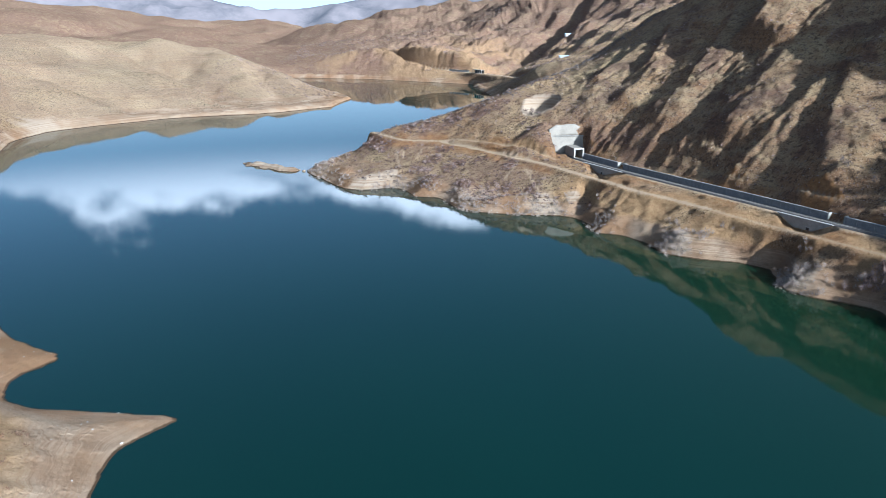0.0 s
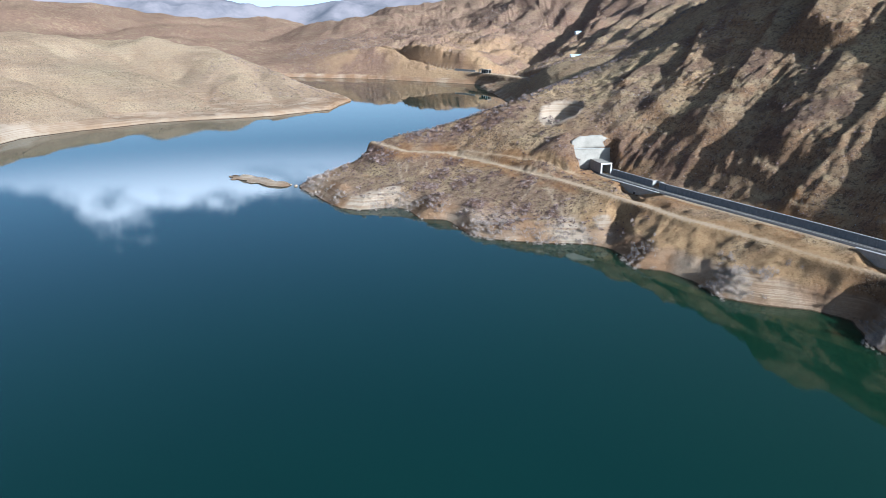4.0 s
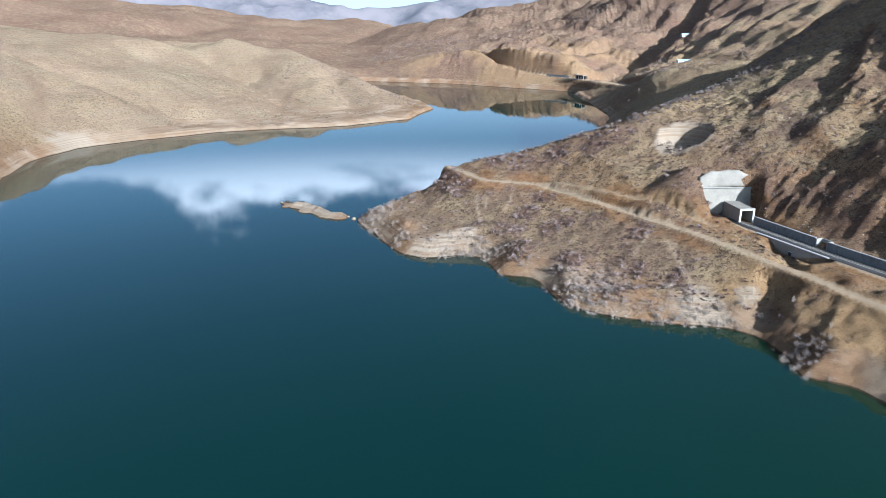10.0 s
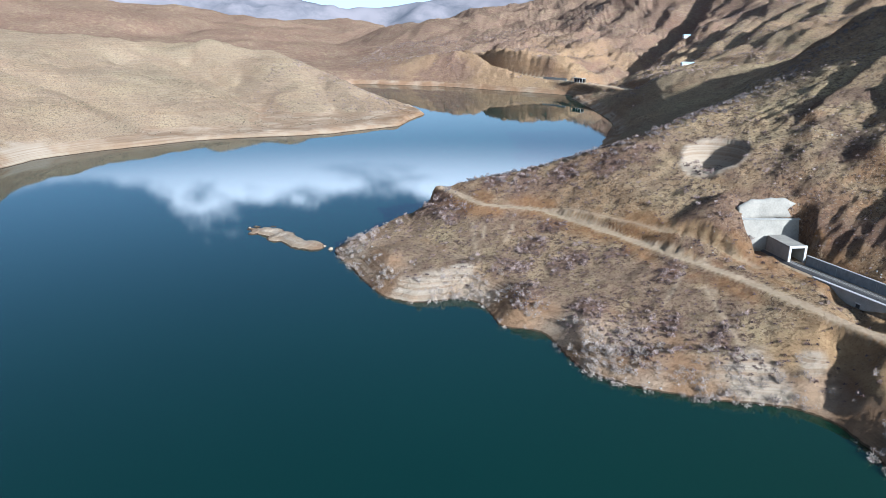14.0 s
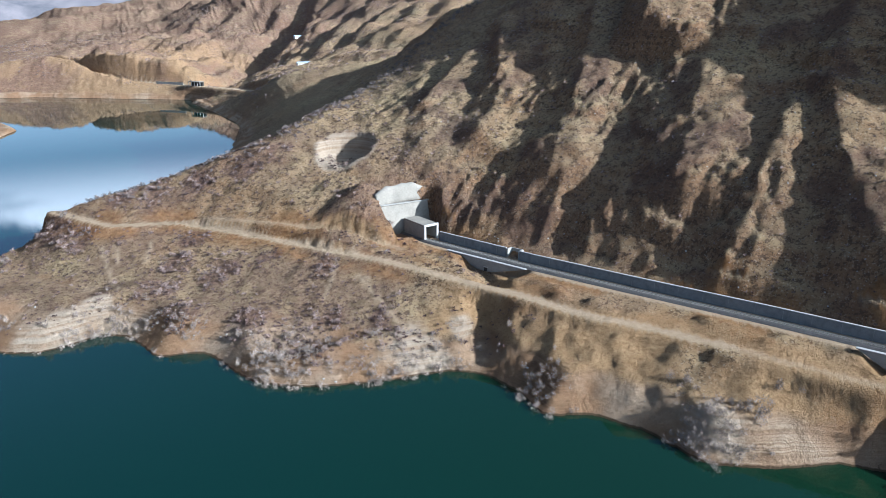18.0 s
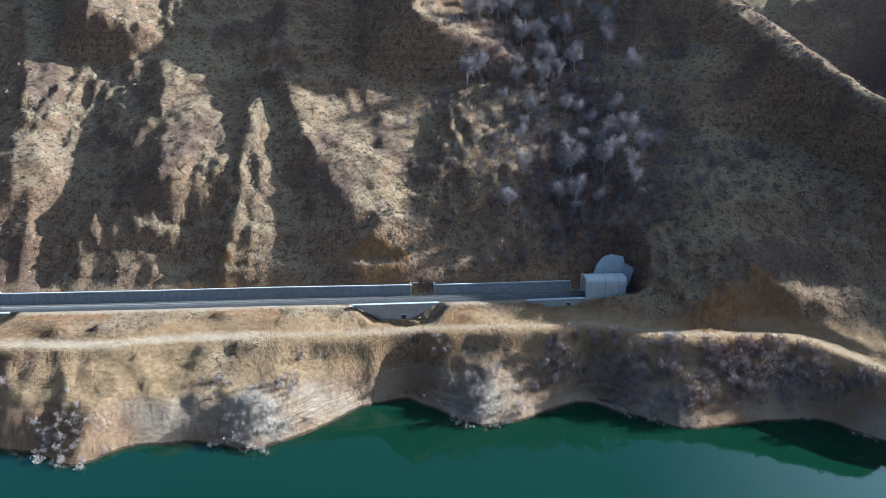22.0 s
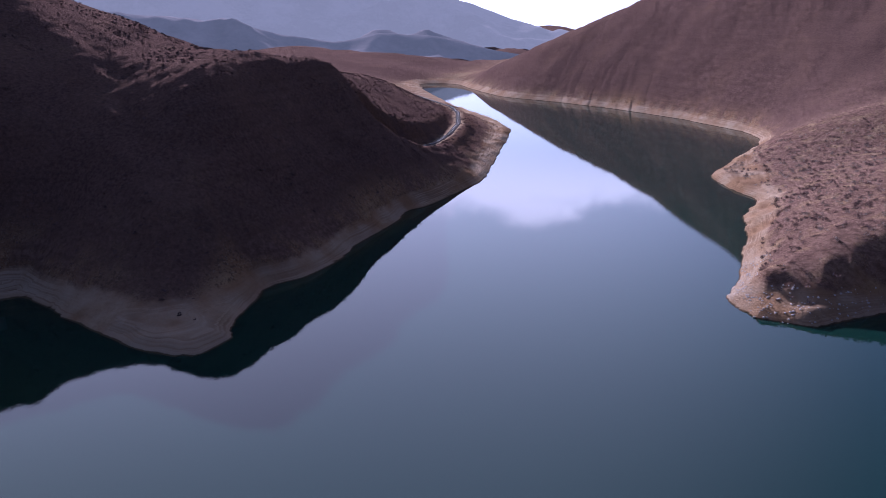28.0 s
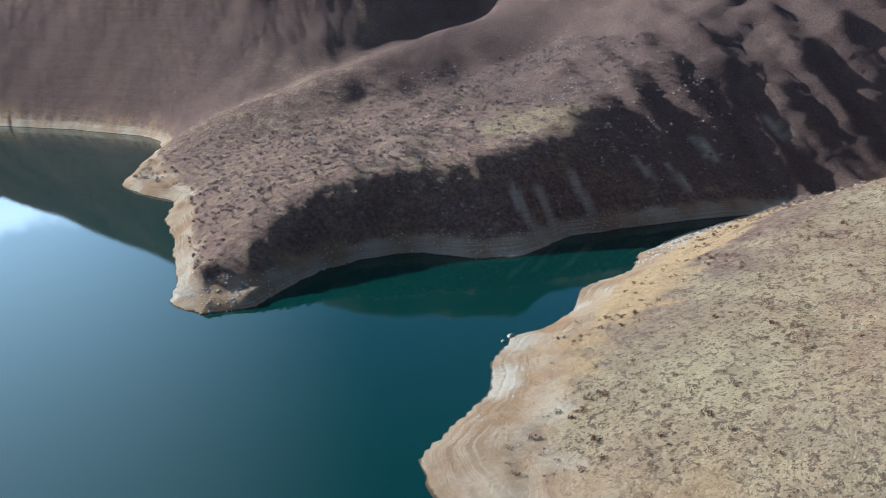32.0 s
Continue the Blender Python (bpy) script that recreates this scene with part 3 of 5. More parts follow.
def land(x, y):
    """Height of the land, and the soil masks: bare red cuts, gravel, brush."""
    z = sample(*wide, x, y)
    inner = smooth(np.minimum(np.minimum(x + 1000, 1000 - x), np.minimum(y + 1400, 1900 - y)), 0, 120)
    z = z * (1 - inner) + sample(*middle, x, y) * inner
    close = smooth(np.minimum(np.minimum(x + 160, 460 - x), np.minimum(y - 90, 780 - y)), 0, 60)
    z = z * (1 - close) + sample(*near, x, y) * close
    shore = from_shore(x, y)
    shore = shore + (2.4 - 1.6 * close) * fractal(x, y, 24, 3, 37) * smooth(np.abs(x) + np.abs(y), 4000, 2000)
    dry = np.maximum(shore, 0)
    # spurs and gullies of the tunnel hill
    s, d = (x - HILL_O[0]) * HILL_U[0] + (y - HILL_O[1]) * HILL_U[1], (x - HILL_O[0]) * HILL_N[0] + (y - HILL_O[1]) * HILL_N[1]
    flank = smooth(d + 33 * smooth(s, 272, 300), 4, 13) * smooth(430 - d, 60, 260) * smooth(s, -110, -60) * smooth(500 - s, 20, 60)
    wig = 1.8 * fractal(x, y, 24, 2, 3) + 1.0 * fractal(x, y, 8, 3, 4)
    form = 0 * z
    for lift, half, line in SPURS:
        ds, ss = [p[1] for p in line], [p[0] for p in line]
        off = s + wig - np.interp(d, ds, ss)
        half = half * np.clip(1.25 - 0.006 * (d - ds[0]), 0.7, 1.25)
        tent = np.clip(1 - np.maximum(-off / (0.75 * half), off / (1.55 * half)), 0, 1) * smooth(d, ds[0] - 9, ds[0] + 3) * smooth(-d, -ds[-1] - 45, -ds[-1])
        form = np.maximum(form, 0.38 * lift * tent)
    cut = 0 * z
    for lift, half, line in GULLIES:
        gap = from_line(s + wig, d, line)[0]
        cut = np.maximum(cut, 0.3 * lift * np.clip(1 - gap / half, 0, 1))
    z = z + flank * (form - cut)
    ribs = fractal(s + 0.3 * wig, d * 0.22, 17, 3, 21, True)
    fine_ribs = fractal(s + 0.5 * wig, d * 0.3, 7.5, 3, 23, True)
    crag = smooth(fractal(x, y, 55, 3, 24), 0.05, 0.4)
    z = z + flank * (0.5 * ribs + (0.35 + 1.1 * crag) * fine_ribs)
    z = z + flank * (0.25 + 0.8 * crag) * (fractal(x, y, 5, 2, 28, True) - 0.2)
    z = z + close * smooth(dry, 10, 40) * smooth(z, 24, 40) * (1.1 * fractal(x, y, 34, 4, 25) + 0.6 * (fractal(x, y, 17, 3, 26, True) - 0.4))
    ledge = smooth(fractal(x, y, 120, 2, 27), 0.0, 0.35) * flank * smooth(z, 84, 96) * smooth(290 - s, 0, 40)
    z = z + ledge * 2.4 * np.clip(np.sin(z * 0.42 + 0.8 * wig), -0.6, 0.9)
    # weathering everywhere
    swell = np.minimum(dry * 0.07, 14) * (1 - 0.6 * smooth(-x, 150, 300) * smooth(y, 700, 850)) * (1 - close * 0.75) * (1 - 0.6 * smooth(z, 60, 20)) * (1 - 0.45 * smooth(-y, 350, 500)) * (1 - 0.65 * smooth(x, 180, 240) * smooth(100 - y, 0, 60))
    far = smooth(np.hypot(x, y - 200), 1300, 2600)
    z = z + swell * (0.55 * fractal(x, y, 210, 5, 40) - 0.6 * (fractal(x + 0.4 * y, y - 0.3 * x, 150, 4, 60, True) - 0.5))
    z = z - far * smooth(dry, 0, 500) * 36 * (fractal(x, y, 620, 5, 61, True) - 0.5)
    for px, py, reach, fade, dx, dy, size, lift in FLANKS:
        away = np.hypot(x - px, y - py)
        near_by = away < reach
        if near_by.any():
            fx, fy = x[near_by], y[near_by]
            here = (1 - smooth(away[near_by], reach - fade, reach)) * smooth(dry[near_by], 4, 60)
            turn = 0.12 * size * fractal(fx, fy, 3 * size, 2, 62)
            across, down = fx * -dy + fy * dx + turn, fx * dx + fy * dy
            z[near_by] -= here * lift * (fractal(across, down * 0.2, size, 4, 63, True) - 0.4)
    sway = 6 * fractal(x, y, 60, 2, 64)
    for deep, half, line in CREASES:
        gap = from_line(x + sway, y, line)[0]
        z = z - deep * smooth(dry, 0, 60) * np.clip(1 - gap / half, 0, 1)
    z = z + np.minimum(dry * 0.05, 0.8) * fractal(x, y, 9, 4, 80)
    # banks: a steep foot above the water
    foot = np.where(close > 0.3, 9.0, 5.0) * (1 + 0.5 * fractal(x, y, 45, 2, 90))
    west = smooth(-x, 40, 75) * (y > -115) * (y < 400)
    lean = 0.62 - 0.36 * west
    z = np.where(shore > 0, np.maximum(z, np.minimum(lean * dry, np.maximum(foot, 1.0))), z)
    z = np.where(shore > 0, np.minimum(z, 0.15 + 1.15 * dry), z)
    terraces = smooth(8 - z, 0, 3) * (shore > 0)
    z = z + terraces * 0.22 * np.sin(z * 4.2)
    bluffs = close * smooth(z, 2.5, 7) * (1 - smooth(z, 17, 21)) * smooth(-d, 4, 12) * smooth(s, 40, 70)
    z = z + bluffs * (0.7 * (fractal(s, d * 0.25, 13, 3, 34, True) - 0.3) + 0.5 * fractal(x, y, 5, 2, 35, True))
    for deep, half, line in RAVINES:
        gap = from_line(s + 0.4 * wig, d, line)[0]
        z = np.where(shore > 2, np.maximum(z - deep * np.clip(1 - gap / half, 0, 1), 0.4), z)
    z = z + close * smooth(-d, 7, 11) * (1 - smooth(-d, 20, 26)) * smooth(s, 60, 80) * (1 - smooth(s, 255, 270)) * 3.2 * np.maximum(fractal(x, y, 19, 3, 43), 0)
    # the ridge falls evenly towards the bridge
    gap, level, _ = from_line(x, y, CRESTS["tunnel_hill"][-6:])
    hold = (1 - smooth(gap, 18, 42)) * smooth(s, 335, 370)
    z = z * (1 - hold) + np.minimum(z, level - 0.12 * gap + 0.7 * fractal(x, y, 9, 3, 46)) * hold
    hold = (1 - smooth(gap, 3, 20)) * smooth(s, 335, 370) * smooth(d, 4, 14)
    z = z * (1 - hold) + (level - 4.0 - 0.3 * gap + 1.5 * fractal(x, y, 15, 4, 46)) * hold
    # railway bed and dirt road are levelled
    red, gravel = 0 * z, 0 * z
    for line, half, soft, sink in ((RAIL[1:8], 5.6, 2.4, -0.6), (RAIL_SOUTH[2:], 4.5, 14.0, -0.4), (ROAD[:16], 2.7, 3.6, 0.0), (ROAD[15:], 1.9, 6.0, 0.0), (UPPER_TRACK, 1.9, 3.2, 0.0), (FAR_LINE, 8.0, 14.0, 0.0)):
        gap, level, _ = from_line(x, y, line)
        hold = 1 - smooth(gap, half, half + soft)
        z = z * (1 - hold) + (level + sink) * hold
        red = np.maximum(red, (0.2 if soft > 12 else 1.0) * (1 - smooth(gap, half + soft, half + soft + 8)) * smooth(fractal(x, y, 26, 3, 71), -0.35, 0.35) * (dry > 6) * 0.8)
        gravel = np.maximum(gravel, (0.55 if half < 2 else 0.95) * (1 - smooth(gap + 0.9 * fractal(x, y, 7, 3, 5), half - 0.5, half + 0.5)))
    for a, b, bottom in ((30, 52, 18.4), (183, 203, 16.8), (246, 262, 19.6)):
        pit = bottom + np.maximum(0, np.abs(s - 0.5 * (a + b)) - 0.5 * (b - a)) * 0.7 + np.maximum(0, -d - 10) * 0.25
        z = np.where((d < -5.2) & (d > -15) & (np.abs(s - 0.5 * (a + b)) < 26), np.minimum(z, np.maximum(pit, bottom)), z)
    # stepped cut over the railway, and the cut over the road past the second tunnel
    rough = 0.9 * fractal(x, y, 22, 2, 29)
    up = np.maximum(d + rough - 5.6, 0)
    rise = 24.3 + 1.35 * np.minimum(up, 5.5) + 1.9 * np.clip(up - 7.8, 0, 4) + 2.6 * np.maximum(up - 11.8, 0)
    span = (s > -4) & (s < 258) & (d > 4.5) & (d < 40) & (rise < z)
    ledges = np.maximum(((up > 5.7) & (up < 7.6)), 0 * up)
    red = np.maximum(red, span * (1 - ledges))
    gravel = np.maximum(gravel, 0.3 * span * ledges)
    z = np.where(span, rise + 0.5 * fractal(x, y, 7, 3, 42, True), z)
    gap, level, _ = from_line(x, y, ROAD[-15:])
    rise = level + 1.5 * np.maximum(gap + rough - 5, 0) + 0.5 * fractal(x, y, 14, 2, 39) + 0.5 * fractal(x, y, 6, 2, 40, True)
    span = (s > 284) & (s < 420) & (d > -40) & (rise < z)
    red = np.maximum(red, span)
    z = np.where(span, rise, z)
    shoulder = 47 - 0.6 * np.hypot(x - 80, y - 558)
    z = np.where((x > 40) & (x < 87.5) & (y > 520) & (y < 600), np.maximum(z, shoulder), z)
    scarp = 0 * z
    for line in (UPPER_TRACK, ROAD[2:10]):
        gap, level, _ = from_line(x, y, line)
        rise = level + 1.9 * np.maximum(gap + 1.2 * fractal(x, y, 9, 3, 44, True) - 2.6, 0)
        span = (gap < 13) & (rise < z)
        z = np.where(span, rise, z)
        scarp = np.maximum(scarp, span * 0.9)
    # ground dressed back at the two tunnel mouths
    carve = 23.2 + np.maximum(0, y - 545.2) * 5.0 + np.maximum(0, np.abs(x - 98) - 11.5) * 6.0
    z = np.where((np.abs(x - 98) < 24) & (y > 526) & (y < 556), np.minimum(z, np.maximum(carve, 23.2)), z)
    carve = 21.4 + np.maximum(0, s - 281) * 3.0 + np.maximum(0, np.abs(d - 1) - 7) * 1.3
    z = np.where((np.abs(d - 1) < 16) & (s > 258) & (s < 290), np.minimum(z, carve), z)
    # hollow dug in the ridge over the first tunnel
    hx, hy = x - 82, y - 597
    hole = np.hypot(hx, hy)
    dug = 48.5 + 0.012 * hole**2
    z = np.where(hole < 19, np.minimum(z, np.where(hole < 13, dug, dug + (hole - 13) * 4.0)), z)
    # islet
    gap = from_line(x, y, [(-172, 622), (-155, 612), (-133, 594)])[0]
    z = np.maximum(z, 3.2 - 0.42 * gap + 2.2 * fractal(x, y, 11, 4, 7))
    gap = from_line(x, y, [(326, 108), (338, 95), (346, 66), (352, 50)])[0]
    z = np.maximum(z, 2.2 - 0.3 * gap + 0.4 * fractal(x, y, 9, 3, 8))
    gap, _, _ = from_line(x, y, [(311, 78), (308, 54), (297, 36), (269, 9)])
    z = np.maximum(z, 1.5 - 0.2 * gap + 0.3 * fractal(x, y, 9, 3, 9))
    gap, _, run = from_line(x, y, [(316, 143), (342, 28)])
    z = np.where(gap < 14, np.minimum(z, 17 + np.maximum(gap - 6, 0) * 2.0 + np.maximum(9 - run, 0) * 1.4 + np.maximum(run - 113, 0) * 3.0), z)
    field = 1 - smooth(np.hypot((x - 505) / 62, (y + 292) / 46), 0.75, 1.0)
    gravel = np.maximum(gravel, 0.55 * field)
    brush = smooth(fractal(x, y, 60, 3, 33) + 0.35, -0.2, 0.5) * smooth(dry, 4, 12)
    on_point = smooth(130 - np.hypot(x - 10, y - 540), 0, 50)
    on_pen = smooth(430 - np.hypot(x + 140, y + 340), 0, 110)
    # hillsides whose ground colour is darkened to hold their shade
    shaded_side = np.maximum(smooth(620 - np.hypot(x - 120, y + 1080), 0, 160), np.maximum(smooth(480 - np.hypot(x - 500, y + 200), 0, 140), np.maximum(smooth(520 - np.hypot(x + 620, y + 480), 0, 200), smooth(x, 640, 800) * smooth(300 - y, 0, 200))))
    woods = smooth(30 - np.abs(s - 268), 0, 20) * smooth(d, 5, 30) * close
    brush = brush * np.clip(0.35 * on_point + 0.9 * on_pen + woods + shaded_side + 0.25, 0, 1)
    brush = np.maximum(brush, 0.95 * on_pen * smooth(dry, 5, 14) * smooth(-y, 95, 115))
    grassy = smooth(-x, 55, 90) * smooth(y, -105, -60) * (y < 420) * smooth(dry, 14, 30)
    brush = np.maximum(brush, grassy * (0.08 + 0.22 * smooth(fractal(x, y, 24, 4, 36), -0.3, 0.4)))
    # scrub colour laid thicker on the hillsides that are darkened for shade
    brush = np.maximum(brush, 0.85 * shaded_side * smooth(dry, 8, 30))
    # far southern and eastern hills toned with brush colour in place of haze
    brush = np.maximum(brush, 0.8 * np.maximum(smooth(-y, 1150, 1400), smooth(x, 700, 900) * smooth(400 - y, 0, 300)))
    brush = np.maximum(brush, 0.85 * thick(x, y) * close)
    # northern scrub; its mauve on the farthest hills stands in for haze
    brush = np.maximum(brush, 0.75 * np.maximum(smooth(y, 1480, 1700), smooth(np.hypot(x, y - 200), 1500, 2000)))
    brush = brush * (1 - 0.85 * (1 - smooth(np.hypot((x + 262) / 52, (y + 222) / 36) + 0.4 * fractal(x, y, 20, 3, 20), 0.6, 1.1)))
    for line in SCARS:
        gap = from_line(x, y, line)[0]
        gravel = np.maximum(gravel, 0.8 * (1 - smooth(gap + 0.5 * fractal(x, y, 5, 2, 14), 0.3, 1.5)))
    # pale stone, ochre earth and dark rock
    blot = fractal(x, y, 14, 4, 15)
    pale = 0 * z
    for px, py, size in PALE_SPOTS:
        pale = np.maximum(pale, 1 - smooth(np.hypot(x - px, y - py) / size + 0.35 * blot, 0.55, 1.0))
    for px, py in GREEN_SPOTS:
        pale = np.maximum(pale, 0.75 * (1 - smooth(np.hypot((x - px + 0.2 * (y - py)) / 5.5, (y - py) / 15) + 0.4 * blot, 0.5, 1.0)))
    pale = np.maximum(pale, 0.3 * west * smooth(y, 80, 105) * smooth(215 - y, 0, 30) * (1 - smooth(dry + 8 * blot, 16, 34)))
    rocky = np.maximum(smooth(x, 150, 180) * (y < 70) * (y > -620), smooth(12 - x, 0, 10) * (y < -92) * (y > -150))
    pale = np.maximum(pale, 0.6 * rocky * (1 - smooth(z + 2.5 * blot, 5, 8)) * smooth(fractal(x, y, 38, 3, 38), -0.5, 0.2))
    pale = np.maximum(pale, 0.3 * (y < -620) * (1 - smooth(z + 2.5 * blot, 5, 9)) * (1 - smooth(dry, 30, 50)))
    pale = np.maximum(pale, 0.3 * smooth(-x, 150, 260) * smooth(y, 780, 860) * smooth(1500 - y, 0, 100))
    pale = np.maximum(pale, (1 - smooth(hole + 2 * blot, 15, 18)) * (z > 45))
    slope = np.hypot(*np.gradient(z, 2.2)) if z.ndim == 2 else 0 * z
    ochre = west * (1 - smooth(dry + 16 * blot + 0.25 * (y - 20), 34, 50)) * (y < 75) + 0.75 * west * (1 - smooth(dry, 20, 40)) * (y >= 75)
    bluff = close * smooth(z, 7, 10) * (1 - smooth(z, 19, 22)) * smooth(s, 20, 50) * (d < -4) * smooth(fractal(x, y, 40, 3, 16), -0.4, 0.2)
    ochre = np.maximum(np.maximum(ochre, bluff), scarp)
    ochre = np.maximum(ochre, 0.5 * smooth(900 - np.hypot(x + 20, y - 1640), 500, 760) * smooth(y, 1480, 1530) * smooth(fractal(x, y, 130, 3, 17), -0.2, 0.25))
    dark = 0.55 * smooth(fractal(x, y, 30, 4, 18), 0.15, 0.5) * flank
    # the last mask darkens the scrubby shaded hillsides: shade in the colour
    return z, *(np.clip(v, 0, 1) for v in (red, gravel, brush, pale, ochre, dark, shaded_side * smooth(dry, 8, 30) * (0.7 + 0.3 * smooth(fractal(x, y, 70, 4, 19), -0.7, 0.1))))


GX = axis([(-4800, 300), (-2600, 90), (-1500, 45), (-700, 12), (-350, 5), (-140, 1.8), (60, 1.5), (300, 1.5), (420, 4), (700, 14), (1500, 60), (4800, 300)])
GY = axis([(-4800, 300), (-1600, 40), (-900, 16), (-450, 7), (-200, 3.2), (60, 3.2), (140, 1.5), (640, 1.6), (780, 5), (1200, 7), (1750, 8), (2500, 34), (3800, 80), (4800, 300)])
MX, MY = np.meshgrid(GX, GY)
GZ, RED, GRAVEL, BRUSH, LIGHT_ROCK, OCHRE, DARK_ROCK, SHADE_TONE = land(MX, MY)

soft = GZ.copy()
soft[1:-1, 1:-1] = 0.84 * GZ[1:-1, 1:-1] + 0.04 * (GZ[:-2, 1:-1] + GZ[2:, 1:-1] + GZ[1:-1, :-2] + GZ[1:-1, 2:])
valley = (MX < -90) & (MX > -700) & (MY < -400) & (MY > -700)
for _ in range(2):
    mean = soft.copy()
    mean[1:-1, 1:-1] = 0.25 * (soft[:-2, 1:-1] + soft[2:, 1:-1] + soft[1:-1, :-2] + soft[1:-1, 2:])
    soft = np.where(valley, 0.3 * soft + 0.7 * mean, soft)
GZ = np.where((np.abs(GZ) > 0.6) & (from_line(MX, MY, RAIL[1:8])[0] > 7), soft, GZ)


def height(x, y):
    return sample(GX, GY, GZ, np.asarray(x, float), np.asarray(y, float))


def from_grid(name, mx, my, z, material):
    """A grid of quads as one mesh."""
    h, w = z.shape
    me = bpy.data.meshes.new(name)
    i = (np.arange(h - 1)[:, None] * w + np.arange(w - 1)[None, :]).ravel()
    quads = np.stack([i, i + 1, i + w + 1, i + w], 1)
    me.vertices.add(w * h), me.loops.add(quads.size), me.polygons.add(len(quads))
    me.vertices.foreach_set("co", np.stack([mx, my, z], -1).astype(np.float32).ravel())
    me.loops.foreach_set("vertex_index", quads.astype(np.int32).ravel())
    me.polygons.foreach_set("loop_start", np.arange(0, quads.size, 4, dtype=np.int32))
    me.polygons.foreach_set("use_smooth", np.ones(len(quads), bool))
    me.materials.append(material)
    me.update()
    return me


def sheet(name, gx, gy, z, material):
    return from_grid(name, *np.meshgrid(gx, gy), z, material)


ground_mesh = sheet("ground", GX, GY, GZ, GROUND)
soil = ground_mesh.color_attributes.new("soil", "FLOAT_COLOR", "POINT")
soil.data.foreach_set("color", np.stack([RED, GRAVEL, BRUSH, np.ones_like(RED)], -1).astype(np.float32).ravel())
stain = ground_mesh.color_attributes.new("stain", "FLOAT_COLOR", "POINT")
stain.data.foreach_set("color", np.stack([LIGHT_ROCK, OCHRE, np.maximum(DARK_ROCK, SHADE_TONE), np.ones_like(RED)], -1).astype(np.float32).ravel())
ground = tagged(new("ground", ground_mesh), "dry brown hills with bare eroded slopes around a reservoir", "ground", kind="structure")
water_mesh = sheet("water", np.linspace(-1100, 1500, 7), np.linspace(-2300, 2000, 9), np.zeros((9, 7)), WATER)
tagged(new("water", water_mesh), "calm green-blue reservoir water reflecting sky and hills", "water", kind="structure")


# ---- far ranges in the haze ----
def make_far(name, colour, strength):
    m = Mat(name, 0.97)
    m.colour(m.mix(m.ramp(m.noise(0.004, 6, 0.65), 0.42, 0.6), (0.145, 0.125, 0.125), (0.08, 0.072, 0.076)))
    # bluish emission puts the glow of hazy air into the mountains' colour
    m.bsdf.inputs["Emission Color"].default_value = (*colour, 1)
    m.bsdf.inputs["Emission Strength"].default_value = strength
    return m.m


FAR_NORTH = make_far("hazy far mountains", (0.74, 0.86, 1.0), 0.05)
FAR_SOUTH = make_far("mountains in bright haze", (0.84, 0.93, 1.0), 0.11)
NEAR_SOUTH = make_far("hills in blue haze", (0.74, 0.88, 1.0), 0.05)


def far_range(name, skyline, radius, seed, material, label):
    """A long mountain range round the middle of the lake: heading and height angle of its crest."""
    headings = np.arange(skyline[0][0], skyline[-1][0] + 0.01, 0.35)
    angle = np.interp(headings, *zip(*skyline))
    crest = 120 + radius * np.tan(np.radians(angle))
    depth = np.linspace(-1, 0.35, 30)
    a, k = np.meshgrid(np.radians(headings), depth)
    r = radius * (1 + 0.16 * k)
    x, y = -8 + r * np.sin(a), 150 + r * np.cos(a)
    fall = np.where(k < 0, 1 + k, 1 - 1.5 * k)
    relief = fractal(x, y, 560, 5, seed, True) - 0.6
    z = -40 + (crest[None, :] + 40) * fall + 46 * relief * smooth(fall, 0.0, 0.5) * smooth(1.03 - fall, 0, 0.25)
    z = z + 9 * fractal(x, y, 260, 4, seed + 7)
    me = from_grid(name, x, y, z, material)
    return tagged(new(name, me), label, "mountains", kind="structure")


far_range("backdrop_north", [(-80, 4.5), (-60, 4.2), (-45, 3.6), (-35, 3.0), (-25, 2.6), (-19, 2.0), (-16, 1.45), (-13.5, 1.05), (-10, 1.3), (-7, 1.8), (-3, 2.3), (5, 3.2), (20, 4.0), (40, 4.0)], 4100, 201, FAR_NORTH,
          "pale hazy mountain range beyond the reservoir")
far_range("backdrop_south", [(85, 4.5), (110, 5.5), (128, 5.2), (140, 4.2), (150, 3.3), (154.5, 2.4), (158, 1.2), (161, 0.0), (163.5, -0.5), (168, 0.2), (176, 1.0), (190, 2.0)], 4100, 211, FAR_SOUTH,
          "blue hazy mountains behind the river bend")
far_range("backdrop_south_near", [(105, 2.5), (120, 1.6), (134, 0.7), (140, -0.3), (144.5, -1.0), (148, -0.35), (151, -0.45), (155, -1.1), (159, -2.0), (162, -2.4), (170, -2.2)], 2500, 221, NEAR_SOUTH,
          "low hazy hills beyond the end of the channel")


# ---- structures ----
CONCRETE = simple("weathered concrete", (0.30, 0.29, 0.265), (0.21, 0.20, 0.18), 0.35, 0.85, bump=0.25)
PALE = simple("pale sprayed concrete", (0.265, 0.24, 0.20), (0.18, 0.165, 0.14), 0.16, 0.9, bump=0.6, dist=0.25)
GREY_SPRAY = simple("grey sprayed concrete", (0.34, 0.35, 0.345), (0.24, 0.25, 0.245), 0.2, 0.95, bump=0.6, dist=0.25)
WHITE = simple("white painted concrete", (0.37, 0.36, 0.335), (0.28, 0.27, 0.25), 0.5, 0.7, bump=0.1)
STONEWALL = simple("coursed stone facing", (0.22, 0.215, 0.205), (0.14, 0.138, 0.133), 0.55, 0.92, bump=0.7, dist=0.12)
BALLAST = simple("dark track ballast", (0.065, 0.06, 0.057), (0.105, 0.097, 0.09), 1.3, 0.97, bump=0.8, dist=0.12)
